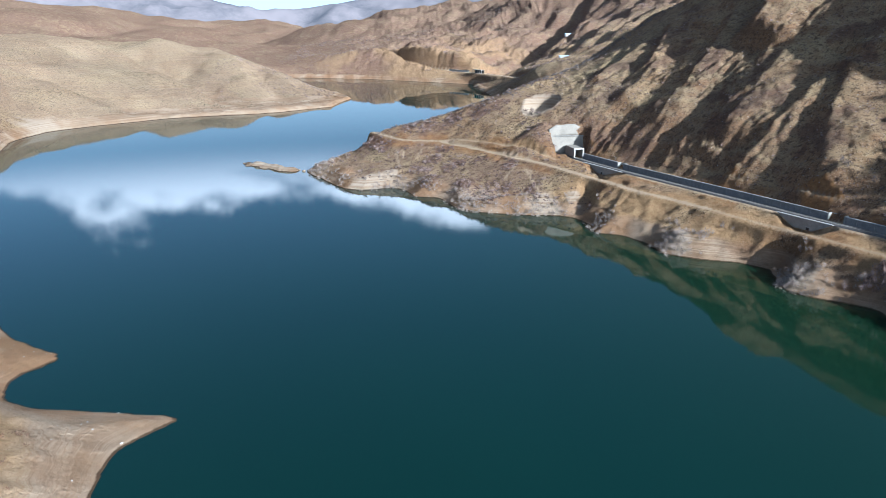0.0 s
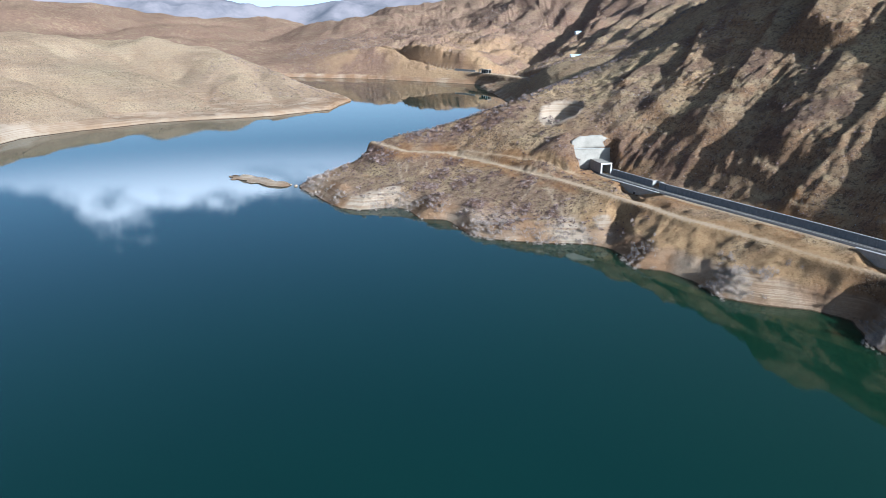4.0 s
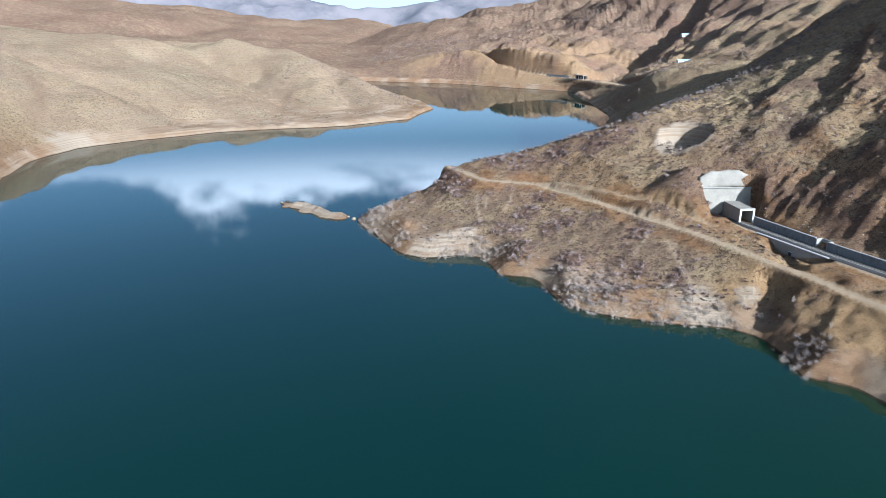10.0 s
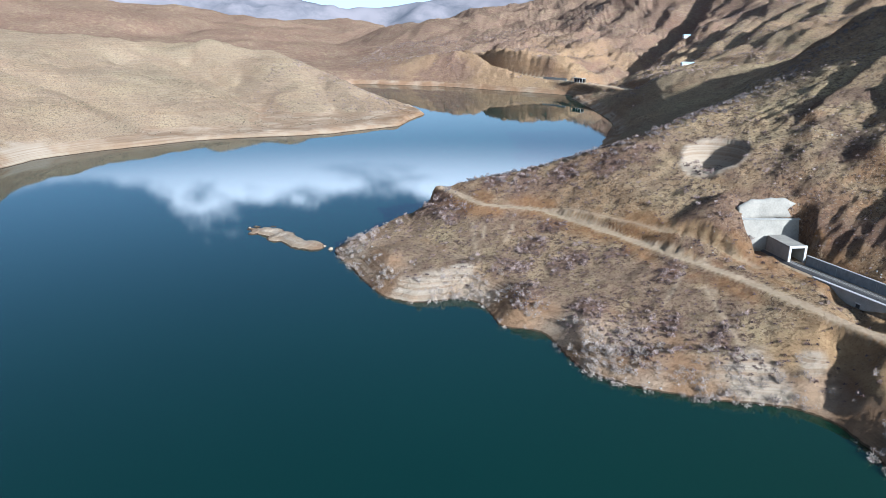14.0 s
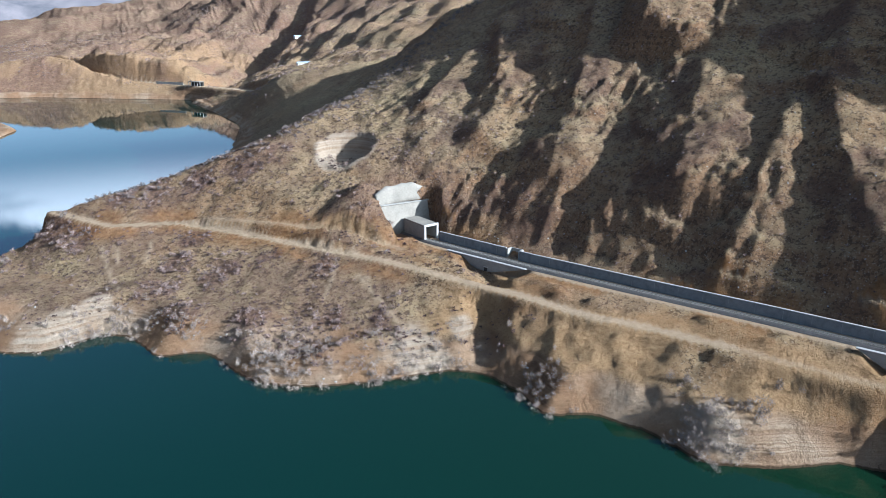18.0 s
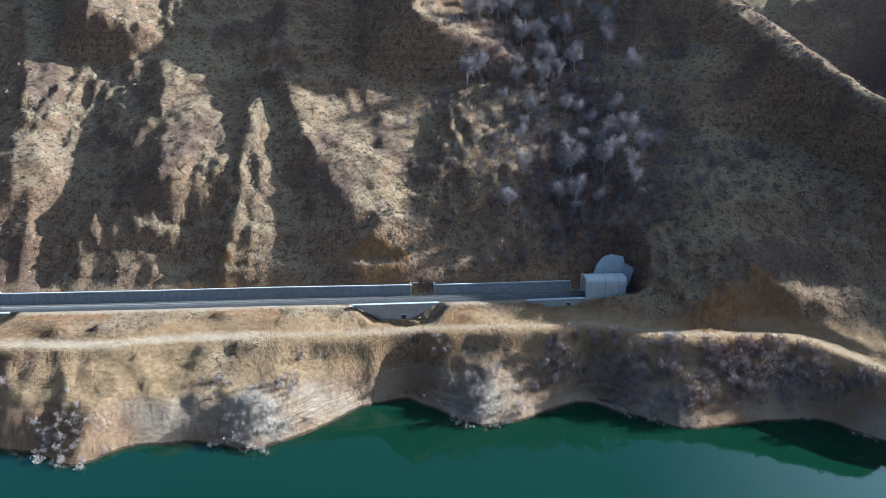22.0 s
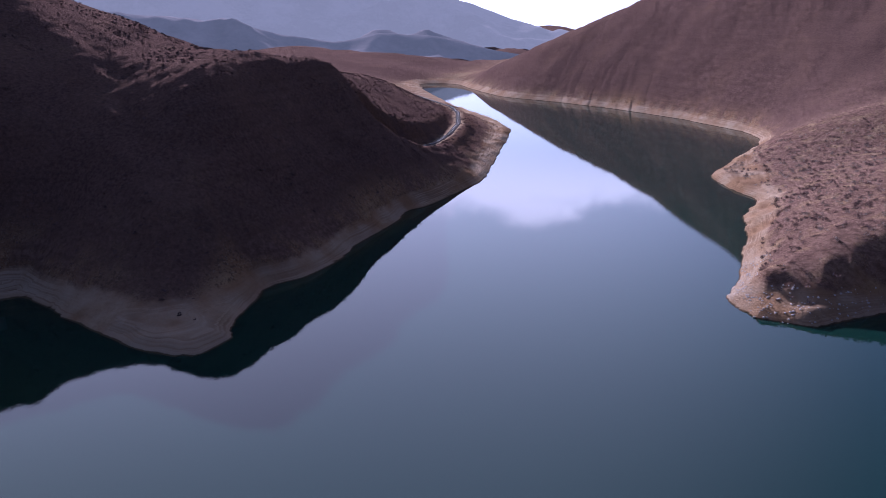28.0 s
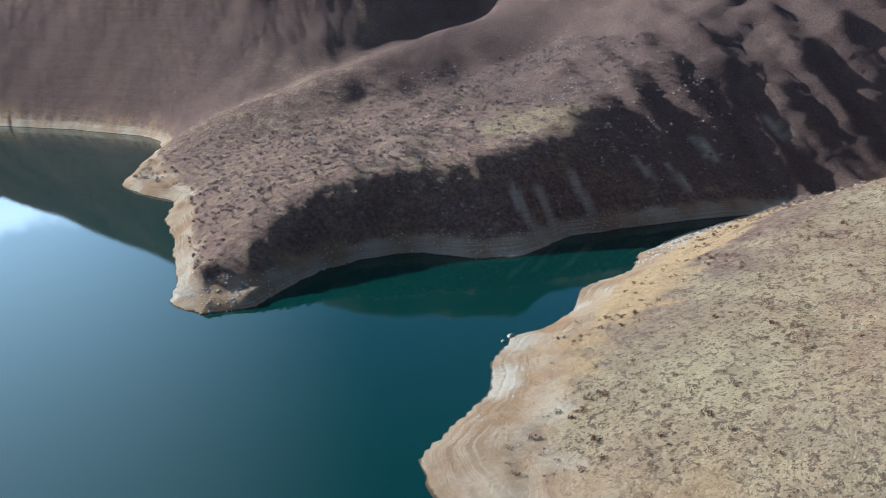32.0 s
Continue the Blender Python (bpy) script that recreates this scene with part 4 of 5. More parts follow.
STEEL = simple("worn rail steel", (0.42, 0.40, 0.38), (0.28, 0.24, 0.21), 0.8, 0.35, 0.9, bump=0)
SLEEPER = simple("concrete sleeper", (0.20, 0.188, 0.17), (0.14, 0.132, 0.12), 1.5, 0.9, bump=0)
# near-black colour that stands for the shade inside openings
DARK = simple("dark tone for unlit openings", (0.06, 0.058, 0.055), (0.04, 0.038, 0.036), 0.8, 0.95, bump=0)
ROOF_BLUE = simple("pale blue sheet roof", (0.36, 0.44, 0.50), (0.30, 0.38, 0.44), 0.3, 0.45, bump=0)
PLASTER = simple("white plaster", (0.50, 0.49, 0.47), (0.42, 0.41, 0.39), 0.6, 0.85, bump=0)
PANE = simple("dark window pane", (0.03, 0.035, 0.04), (0.05, 0.055, 0.06), 1.0, 0.15, bump=0)


def mesh_of(name, bm, material, smooth_faces=False):
    bmesh.ops.recalc_face_normals(bm, faces=bm.faces)
    me = bpy.data.meshes.new(name)
    bm.to_mesh(me)
    bm.free()
    me.materials.append(material)
    if smooth_faces:
        me.polygons.foreach_set("use_smooth", [True] * len(me.polygons))
    return me


def part(name, bm, material, parent, label="", smooth_faces=False):
    ob = new(name, mesh_of(name, bm, material, smooth_faces))
    ob.parent = parent
    return tagged(ob, label) if label else ob


def thing(name, place, turn, label, category, group="", kind=""):
    ob = new(name)
    ob.empty_display_size = 0.5
    ob.matrix_world = pose(*place, 0, 0, turn)
    return tagged(ob, label, category, group, kind)


def box(bm, x0, x1, y0, y1, z0, z1, bevel=0.0):
    vs = [bm.verts.new((x, y, z)) for z in (z0, z1) for y in (y0, y1) for x in (x0, x1)]
    made = [bm.faces.new([vs[i] for i in f]) for f in ((0, 2, 3, 1), (4, 5, 7, 6), (0, 1, 5, 4), (2, 6, 7, 3), (0, 4, 6, 2), (1, 3, 7, 5))]
    if bevel:
        edges = {e for f in made for e in f.edges}
        bmesh.ops.bevel(bm, geom=list(edges), offset=bevel, segments=1, affect="EDGES")
    return bm


def prism(bm, outline, y0, y1):
    """An upright outline in x and z, drawn out from y0 to y1."""
    a, b = [bm.verts.new((x, y0, z)) for x, z in outline], [bm.verts.new((x, y1, z)) for x, z in outline]
    bm.faces.new(a), bm.faces.new(b[::-1])
    for i in range(len(a)):
        j = (i + 1) % len(a)
        bm.faces.new((a[i], b[i], b[j], a[j]))
    return bm


def along(line, step):
    """Evenly spaced places on a line: point, unit direction, run."""
    pts = [Vector(p) for p in line]
    total, out, run = sum((b - a).length for a, b in zip(pts, pts[1:])), [], 0.0
    for k in np.arange(0, total, step):
        past = 0.0
        for a, b in zip(pts, pts[1:]):
            size = (b - a).length
            if k <= past + size:
                out.append((a + (b - a) * ((k - past) / size), (b - a).normalized(), float(k)))
                break
            past += size
    return out


def ribbon(bm, places, profile):
    """Sweeps a closed profile of (across, up) along places; across is to the left of the way."""
    rings = []
    for p, d, _ in places:
        side = Vector((-d.y, d.x, 0)).normalized()
        rings.append([bm.verts.new(p + side * a + Vector((0, 0, b))) for a, b in profile])
    n = len(profile)
    for r, q in zip(rings, rings[1:]):
        for i in range(n):
            bm.faces.new((r[i], r[(i + 1) % n], q[(i + 1) % n], q[i]))
    bm.faces.new(rings[0]), bm.faces.new(rings[-1][::-1])
    return bm


# Going from the first portal to the second, uphill lies to the left.
def railway(line, label):
    track = thing("railway_track", (0, 0, 0), 0, label, "railway")
    places = along(line, 6.0)
    part("ballast", ribbon(bmesh.new(), places, [(-3.0, -0.5), (3.0, -0.5), (1.9, 0.12), (-1.9, 0.12)]), BALLAST, track, "dark crushed stone ballast")
    for across in (-0.76, 0.76):
        part("rail", ribbon(bmesh.new(), places, [(across - 0.06, 0.18), (across + 0.06, 0.18), (across + 0.05, 0.38), (across - 0.05, 0.38)]), STEEL, track, "worn steel rail")
    bm = bmesh.new()
    for p, d, _ in along(line, 0.65):
        side = Vector((-d.y, d.x, 0)).normalized()
        vs = [bm.verts.new(p + side * a + d * b + Vector((0, 0, c))) for c in (0.08, 0.24) for b in (-0.14, 0.14) for a in (-1.3, 1.3)]
        for f in ((4, 5, 7, 6), (0, 1, 5, 4), (2, 6, 7, 3), (0, 4, 6, 2), (1, 3, 7, 5)):
            bm.faces.new([vs[i] for i in f])
    tagged(part("sleeper_row", bm, SLEEPER, track, "closely laid concrete sleepers"), kind="stuff")
    return track


railway([(95, 545, 23.6)] + RAIL[1:8] + [(238, 286, 22)], "single railway track on dark ballast along the hill foot")
railway(RAIL_SOUTH[2:], "distant railway track curving round the point")


def stretch_of(line, a, b, step=3.0):
    places = [q for q in along(line, 0.5) if a <= q[2] <= b]
    return places[:: int(step / 0.5)] + [places[-1]]


def retaining_wall(a, b, tall, label):
    """Stone-faced wall on the uphill side of the track between two runs from the first portal."""
    wall = thing("retaining_wall", (0, 0, 0), 0, label, "wall", "railway retaining walls")
    places = stretch_of(RAIL[1:8], a, b)
    part("body", ribbon(bmesh.new(), places, [(4.6, -0.9), (5.9, -0.9), (5.5, tall), (4.95, tall)]), STONEWALL, wall)
    part("coping", ribbon(bmesh.new(), places, [(4.85, tall), (5.65, tall), (5.65, tall + 0.28), (4.85, tall + 0.28)]), WHITE, wall, "white concrete coping")
    for p, d, _ in stretch_of(RAIL[1:8], a + 6, b - 4, 9.0):
        side = Vector((-d.y, d.x, 0)).normalized()
        m = Matrix.Translation(p + side * 4.68) @ Matrix.Rotation(math.atan2(d.y, d.x), 4, "Z")
        joint = box(bmesh.new(), -0.05, 0.05, -0.06, 0.1, -0.4, tall - 0.3)
        joint.transform(m)
        part("joint", joint, CONCRETE, wall)
    return wall


retaining_wall(2, 40, 3.4, "grey stone retaining wall with white coping beside the track")
retaining_wall(47, 197, 3.3, "long grey stone retaining wall with white coping")
retaining_wall(207, 259, 3.1, "short grey stone retaining wall near the second tunnel")


def niche(a, b):
    """Set-back bay between two walls."""
    bay = thing("wall_bay", (0, 0, 0), 0, "recessed concrete bay between two retaining walls", "wall", "railway wall bays")
    places = stretch_of(RAIL[1:8], a, b, 1.5)
    part("back", ribbon(bmesh.new(), places, [(8.0, -0.8), (8.8, -0.8), (8.6, 3.2), (8.1, 3.2)]), CONCRETE, bay)
    for k in (places[0], places[-1]):
        p, d, _ = k
        m = Matrix.Translation(p) @ Matrix.Rotation(math.atan2(d.y, d.x), 4, "Z")
        bm = box(bmesh.new(), -0.3, 0.3, 4.9, 8.4, -0.8, 3.3)
        bm.transform(m)
        part("return", bm, CONCRETE, bay)


niche(40.5, 46.5)
niche(197.5, 206.5)


def headwall(a, b, drop, label, toe=0.35):
    """Concrete wall that holds the track bed over a culvert, on the lake side: long at the top, short at the foot."""
    places = stretch_of(RAIL[1:8], a, b, 1.0)
    p, q = places[0][0], places[-1][0]
    d = (q - p).normalized()
    size = (q - p).length
    side = Vector((d.y, -d.x, 0))
    turn = math.degrees(math.atan2(d.y, d.x))
    at = p + side * 5.4
    wall = thing("culvert_headwall", (at.x, at.y, at.z), turn, label, "wall", "culvert headwalls")
    bm = prism(bmesh.new(), [(0, 0.1), (size, 0.1), (size * (1 - toe), -drop), (size * toe, -drop)], -0.9, 0.3)
    part("wall", bm, CONCRETE, wall)
    part("coping", box(bmesh.new(), -0.3, size + 0.3, -1.1, 0.35, 0.1, 0.42, 0.04), WHITE, wall, "light concrete coping")
    mid = size * (1 - toe) - 2.4
    # dark box on the wall face in place of a shaded opening
    part("culvert", box(bmesh.new(), mid - 0.8, mid + 0.8, -1.0, -0.6, -drop + 0.1, -drop + 1.7), DARK, wall, "dark block for the unlit square culvert mouth")
    part("lintel", box(bmesh.new(), mid - 1.1, mid + 1.1, -1.15, -0.85, -drop + 1.7, -drop + 2.05, 0.03), WHITE, wall, "pale concrete lintel")
    return wall


headwall(16, 57, 4.8, "long concrete culvert headwall below the railway", 0.42)
headwall(176, 207, 5.6, "trapezoid concrete culvert headwall below the railway", 0.33)
headwall(240, 262, 2.8, "low concrete headwall before the second tunnel", 0.2)


def portal_frame(name, place, turn, wide, tall, deep, label, arch):
    """A concrete box that the track runs into: two side walls, a roof, a white front frame."""
    gate = thing(name, place, turn, label, "tunnel portal", "tunnel portals")
    w = wide / 2
    if not arch:
        for x in (-1, 1):
            part("side_wall", box(bmesh.new(), min(x * w, x * (w - 0.7)), max(x * w, x * (w - 0.7)), 0.3, deep, -0.8, tall - 0.7), CONCRETE, gate)
        part("roof", box(bmesh.new(), -w, w, 0.3, deep, tall - 0.7, tall), PALE, gate, "pale flat concrete roof")
        for x in (-1, 1):
            part("front_post", box(bmesh.new(), min(x * (w + 0.25), x * (w - 0.85)), max(x * (w + 0.25), x * (w - 0.85)), -0.35, 0.3, -0.8, tall - 0.8, 0.05), WHITE, gate, "white front post")
        part("front_beam", box(bmesh.new(), -w - 0.25, w + 0.25, -0.35, 0.3, tall - 0.8, tall + 0.25, 0.05), WHITE, gate, "white front beam")
    else:
        outer = [(w, -0.8), (w, tall * 0.62)] + [(w * math.cos(a), tall * 0.62 + tall * 0.38 * math.sin(a) ** 0.5) for a in np.linspace(0.25, math.pi - 0.25, 9)] + [(-w, tall * 0.62), (-w, -0.8)]
        v = w - 0.75
        inner = [(v, -0.8), (v, tall * 0.58)] + [(v * math.cos(a), tall * 0.58 + (tall * 0.38 - 0.4) * math.sin(a) ** 0.5) for a in np.linspace(0.25, math.pi - 0.25, 9)] + [(-v, tall * 0.58), (-v, -0.8)]
        bm = bmesh.new()
        rings = [[bm.verts.new((x, y, z)) for x, z in ring] for y, ring in ((0, outer), (deep, outer), (deep, inner), (0, inner))]
        for r, q in zip(rings, rings[1:] + rings[:1]):
            for i in range(len(r) - 1):
                bm.faces.new((r[i], r[i + 1], q[i + 1], q[i]))
        part("vault", bm, WHITE, gate)
        bm = bmesh.new()
        rings = [[bm.verts.new((x * k, y, z * k if z > 0 else z)) for x, z in ring] for y, ring, k in ((-0.3, outer, 1.04), (0.25, outer, 1.04), (0.25, inner, 0.99), (-0.3, inner, 0.99))]
        for r, q in zip(rings, rings[1:] + rings[:1]):
            for i in range(len(r) - 1):
                bm.faces.new((r[i], r[i + 1], q[i + 1], q[i]))
        part("front_ring", bm, WHITE, gate, "white concrete front ring")
        for y in (deep * 0.45, deep * 0.8):
            bm = bmesh.new()
            rings = [[bm.verts.new((x * k, yy, z * k if z > 0 else z)) for x, z in outer] for yy, k in ((y, 1.02), (y + 0.4, 1.02))]
            for i in range(len(outer) - 1):
                bm.faces.new((rings[0][i], rings[0][i + 1], rings[1][i + 1], rings[1][i]))
            part("joint_band", bm, CONCRETE, gate)
    # dark box closes the tunnel in place of its unlit depth
    part("dark_end", box(bmesh.new(), -w + 0.8, w - 0.8, deep - 0.6, deep - 0.3, -0.8, tall - 0.9), DARK, gate, "dark block for the unlit tunnel inside")
    return gate


portal_frame("tunnel_portal", (103, 527.5, 23.4), 13.5, 7.6, 7.0, 17, "pale concrete box portal at the first railway tunnel", False)
portal_frame("tunnel_portal", (231.5, 297, 22.0), 210.5, 7.8, 7.4, 15, "white arched concrete portal of the second tunnel", True)


def sprayed_face(name, place, turn, outline, thick, material, label, seed):
    """Sprayed concrete over a cut slope: an uneven slab with a ragged edge, leaning back."""
    slab = thing(name, place, turn, label, "wall")
    bm = bmesh.new()
    rim = []
    n = len(outline)
    for i, (x, z) in enumerate(outline):
        x2, z2 = outline[(i + 1) % n]
        for k in (0, 0.2, 0.4, 0.6, 0.8):
            rx, rz = x + k * (x2 - x), z + k * (z2 - z)
            j = 0.8 * noise.noise(Vector((rx * 0.4, rz * 0.4, seed))) + 0.5 * noise.noise(Vector((rx * 1.3, rz * 1.3, seed)))
            rim.append((rx + j, rz + 0.7 * j))
    front = [bm.verts.new((x, 0.27 * z, z)) for x, z in rim]
    rear = [bm.verts.new((x, 0.27 * z + thick, z)) for x, z in rim]
    bm.faces.new(front)
    for i in range(len(rim)):
        j = (i + 1) % len(rim)
        bm.faces.new((front[i], rear[i], rear[j], front[j]))
    bmesh.ops.triangulate(bm, faces=[f for f in bm.faces if len(f.verts) > 4])
    for _ in range(2):
        bmesh.ops.subdivide_edges(bm, edges=[e for e in bm.edges if e.calc_length() > 2.5], cuts=1, use_grid_fill=True)
    for v in bm.verts:
        v.co.y += 0.35 * noise.noise(v.co * 0.25 + Vector((seed, 0, 0)))
    part("face", bm, material, slab, smooth_faces=True)
    return slab


low = sprayed_face("portal_facade", (98, 543.0, 23.4), 6, [(-9, -0.5), (-13.5, 6), (-15.6, 13.0), (13.5, 14.2), (13.8, 9), (11, -0.5)], 2.0, PALE, "pale sprayed concrete facade over the tunnel portal", 1.0)
part("ledge", box(bmesh.new(), -15.0, 13.6, 3.1, 5.0, 13.4, 13.9), CONCRETE, low, "grey ledge between the tiers")
sprayed_face("portal_facade", (98, 543.4, 23.4), 6, [(-15.4, 13.4), (-15.2, 18.2), (-9, 21.6), (5, 22.2), (11.4, 19.8), (13.4, 14.6)], 2.0, PALE, "upper tier of pale sprayed concrete above the ledge", 2.0)
sprayed_face("portal_halo", (244.0, 287.5, 21.6), -60, [(-8.5, -0.5), (-8.8, 4), (-7.4, 8.5), (-4.5, 11.3), (-1, 12.4), (2.5, 11.2), (4.6, 8.6), (7.3, 7), (8.2, 3), (7.5, -0.5)], 1.6, GREY_SPRAY, "grey sprayed concrete round the second tunnel mouth", 3.0)


def bridge():
    """Railway bridge over the inlet: deck on two piers between abutments."""
    a, b = Vector((316, 143, 22)), Vector((341, 33, 22))
    d = (b - a).normalized()
    size = (b - a).length
    span = thing("railway_bridge", (a.x, a.y, 0), math.degrees(math.atan2(d.y, d.x)), "grey concrete railway bridge on tall piers across the inlet", "bridge")
    part("deck", box(bmesh.new(), 0, size, -3.3, 3.3, 20.2, 21.6, 0.1), CONCRETE, span)
    for y in (-1, 1):
        part("girder", box(bmesh.new(), 14, size - 5, y * 1.8 - 0.4, y * 1.8 + 0.4, 18.6, 20.2), CONCRETE, span)
        part("parapet", box(bmesh.new(), 0, size, y * 3.15 - 0.14, y * 3.15 + 0.14, 21.6, 22.7), WHITE, span, "pale parapet")
    for y in (-0.75, 0.75):
        part("rail", box(bmesh.new(), 0, size, y - 0.06, y + 0.06, 21.6, 21.95), STEEL, span)
    for x in (43, 68, 95):
        pier = part("pier", box(bmesh.new(), x - 1.6, x + 1.6, -2.4, 2.4, -3, 17.8, 0.25), CONCRETE, span, "tall rectangular concrete pier")
        part("pier_cap", box(bmesh.new(), x - 2.0, x + 2.0, -3.0, 3.0, 17.8, 18.6, 0.1), CONCRETE, pier)
    part("abutment", prism(bmesh.new(), [(-6, 20.2), (15, 20.2), (15, 8), (10, 6), (-6, 10)], -3.6, 3.6), CONCRETE, span, "solid concrete abutment")
    part("abutment", prism(bmesh.new(), [(size - 15, 20.2), (size + 4, 20.2), (size + 4, 2), (size + 1, 2), (size - 15, 16)], -3.6, 3.6), CONCRETE, span, "solid concrete abutment")
    for x in (size - 8, -3):
        for y in (-1, 1):
            part("portal_wall", box(bmesh.new(), x, x + 6, y * 3.9 - 0.5, y * 3.9 + 0.5, 18, 28), PALE, span, "pale tunnel portal wall")
        part("portal_roof", box(bmesh.new(), x, x + 6, -4.5, 4.5, 28, 29, 0.1), PALE, span, "pale tunnel portal roof")


bridge()


def gallery(place, turn, size, wide, tall, label, bays=0):
    """A concrete gallery over the far track, with a sloping roof."""
    ob = thing("rail_gallery", place, turn, label, "tunnel portal", "distant galleries")
    part("wall", box(bmesh.new(), 0, size, wide / 2 - 0.6, wide / 2, -1, tall), PALE, ob)
    part("roof", prism(bmesh.new(), [(0, tall), (size, tall), (size, tall + 1.0), (0, tall + 1.0)], -wide / 2 - 0.4, wide / 2), PALE, ob, "pale slab roof")
    if bays:
        for x in np.linspace(0, size - 0.8, bays):
            part("column", box(bmesh.new(), x, x + 0.8, -wide / 2, -wide / 2 + 0.8, -1, tall), WHITE, ob, "white column")
        # dark slab behind the columns stands for the shade inside
        part("back", box(bmesh.new(), 0.5, size - 0.5, 0.5, 1.0, -1, tall), DARK, ob, "dark slab for the unlit inside")
    else:
        part("front", box(bmesh.new(), 0, size, -wide / 2, -wide / 2 + 0.6, -1, tall), PALE, ob)
    return ob


gallery((267, -224, 22.5), -97, 42, 9, 7.0, "long pale concrete gallery on the shaded hillside")
gallery((66, 1517, 22), -50, 26, 9, 6.5, "white columned gallery far along the shore", 5)
long_wall = thing("rail_wall", (12, 1580, 22.5), -47, "long white wall beside the distant line", "wall")
part("body", box(bmesh.new(), 0, 60, 3.0, 3.6, -2, 3.2), WHITE, long_wall)
part("coping", box(bmesh.new(), -0.3, 60.3, 2.9, 3.8, 3.2, 3.5), PALE, long_wall)


def house(place, turn, long, deep, tall, label, roof_mat, group=""):
    """A plain building with a pitched roof, door and windows."""
    ob = thing("house", place, turn, label, "house", group)
    part("wall", box(bmesh.new(), 0, long, 0, deep, -1, tall), PLASTER, ob)
    part("roof", prism(bmesh.new(), [(-0.6, tall), (long + 0.6, tall), (long + 0.6, tall + 0.3), (-0.6, tall + 0.3)], -0.6, deep + 0.6), roof_mat, ob, "low pale blue sheet roof")
    bm = bmesh.new()
    vs = [bm.verts.new(c) for c in ((-0.6, -0.6, tall + 0.3), (long + 0.6, -0.6, tall + 0.3), (long + 0.6, deep + 0.6, tall + 0.3), (-0.6, deep + 0.6, tall + 0.3), (-0.6, deep / 2, tall + 2.4), (long + 0.6, deep / 2, tall + 2.4))]
    for f in ((0, 1, 5, 4), (2, 3, 4, 5), (0, 4, 3), (1, 2, 5)):
        bm.faces.new([vs[i] for i in f])
    part("roof_ridge", bm, roof_mat, ob)
    for x in np.arange(2.2, long - 2, 3.6):
        part("window", box(bmesh.new(), x, x + 1.4, -0.06, 0.05, 1.0, 2.3), PANE, ob, "dark window")
    part("door", box(bmesh.new(), long - 1.8, long - 0.8, -0.06, 0.05, 0, 2.1), PANE, ob, "dark door")
    return ob


house((224, 1392, float(height(232, 1396))), 4, 24, 10, 4.0, "white farm building with a pale blue roof on a terrace", ROOF_BLUE)
house((285, 1700, float(height(290, 1705))), 10, 14, 9, 4.0, "small white house on the far slope", ROOF_BLUE)


# ---- plants and stones ----
def twig_material(name, a, b, rough=0.9):
    m = Mat(name, rough)
    plant = m.ramp(m.noise(0.33, 2, 0.6), 0.40, 0.60)
    m.colour(m.mix(m.mix(0.3, plant, m.island()), a, b))
    return m.m


SCRUB = twig_material("bare scrub twigs", (0.34, 0.255, 0.22), (0.08, 0.056, 0.049))
DEAD = twig_material("bleached dead twigs", (0.37, 0.305, 0.255), (0.17, 0.135, 0.112))
RUSSET = twig_material("russet leafed scrub", (0.17, 0.085, 0.052), (0.085, 0.058, 0.042))
TUFT = twig_material("dry grass tufts", (0.24, 0.185, 0.115), (0.10, 0.08, 0.055))
GREYTWIG = twig_material("grey bare twigs", (0.20, 0.165, 0.15), (0.10, 0.082, 0.076))
# darker copy of the scrub twigs, with shade put into the colour
SHADY = twig_material("brown scrub twigs toned for shade", (0.15, 0.10, 0.088), (0.07, 0.05, 0.046))
BROWN_SCRUB = twig_material("purple-brown scrub twigs", (0.21, 0.145, 0.128), (0.07, 0.048, 0.045))
BARK = simple("grey bark", (0.26, 0.225, 0.20), (0.17, 0.15, 0.13), 2.0, 0.95, bump=0.3)
TWIG = twig_material("pale bare crown twigs", (0.30, 0.255, 0.24), (0.16, 0.133, 0.128))
STONE = simple("pale limestone", (0.42, 0.395, 0.36), (0.30, 0.275, 0.245), 0.6, 0.92, bump=0.5, dist=0.1)
BROWNSTONE = simple("brown stone", (0.27, 0.21, 0.15), (0.18, 0.14, 0.105), 0.6, 0.95, bump=0.5, dist=0.1)


def from_arrays(name, verts, faces, material):
    me = bpy.data.meshes.new(name)
    n = faces.shape[1]
    me.vertices.add(len(verts)), me.loops.add(faces.size), me.polygons.add(len(faces))
    me.vertices.foreach_set("co", verts.astype(np.float32).ravel())
    me.loops.foreach_set("vertex_index", faces.astype(np.int32).ravel())
    me.polygons.foreach_set("loop_start", np.arange(0, faces.size, n, dtype=np.int32))
    me.materials.append(material)
    me.update()
    return me


def bush_shape(rng, blades, flat=0.8, wide=1.0):
    """Thin twigs that fan out of one foot, each a narrow triangle pair, of about unit size."""
    verts, faces = [], []
    for _ in range(blades):
        a, up = rng.uniform(0, 2 * np.pi), rng.uniform(0.15, 1.0)
        reach = rng.uniform(0.65, 1.0)
        out = np.array([np.cos(a) * (1.05 - up * 0.75), np.sin(a) * (1.05 - up * 0.75), up * flat]) * reach
        side = np.cross(out, rng.normal(size=3))
        side *= wide * rng.uniform(0.035, 0.07) / (np.linalg.norm(side) + 1e-6)
        foot = out * rng.uniform(0.0, 0.35)
        mid = out * 0.65 + rng.normal(size=3) * 0.05
        k = len(verts)
        verts += [foot, mid + side, out, mid - side]
        faces.append((k, k + 1, k + 2, k + 3))
    return np.array(verts), np.array(faces)


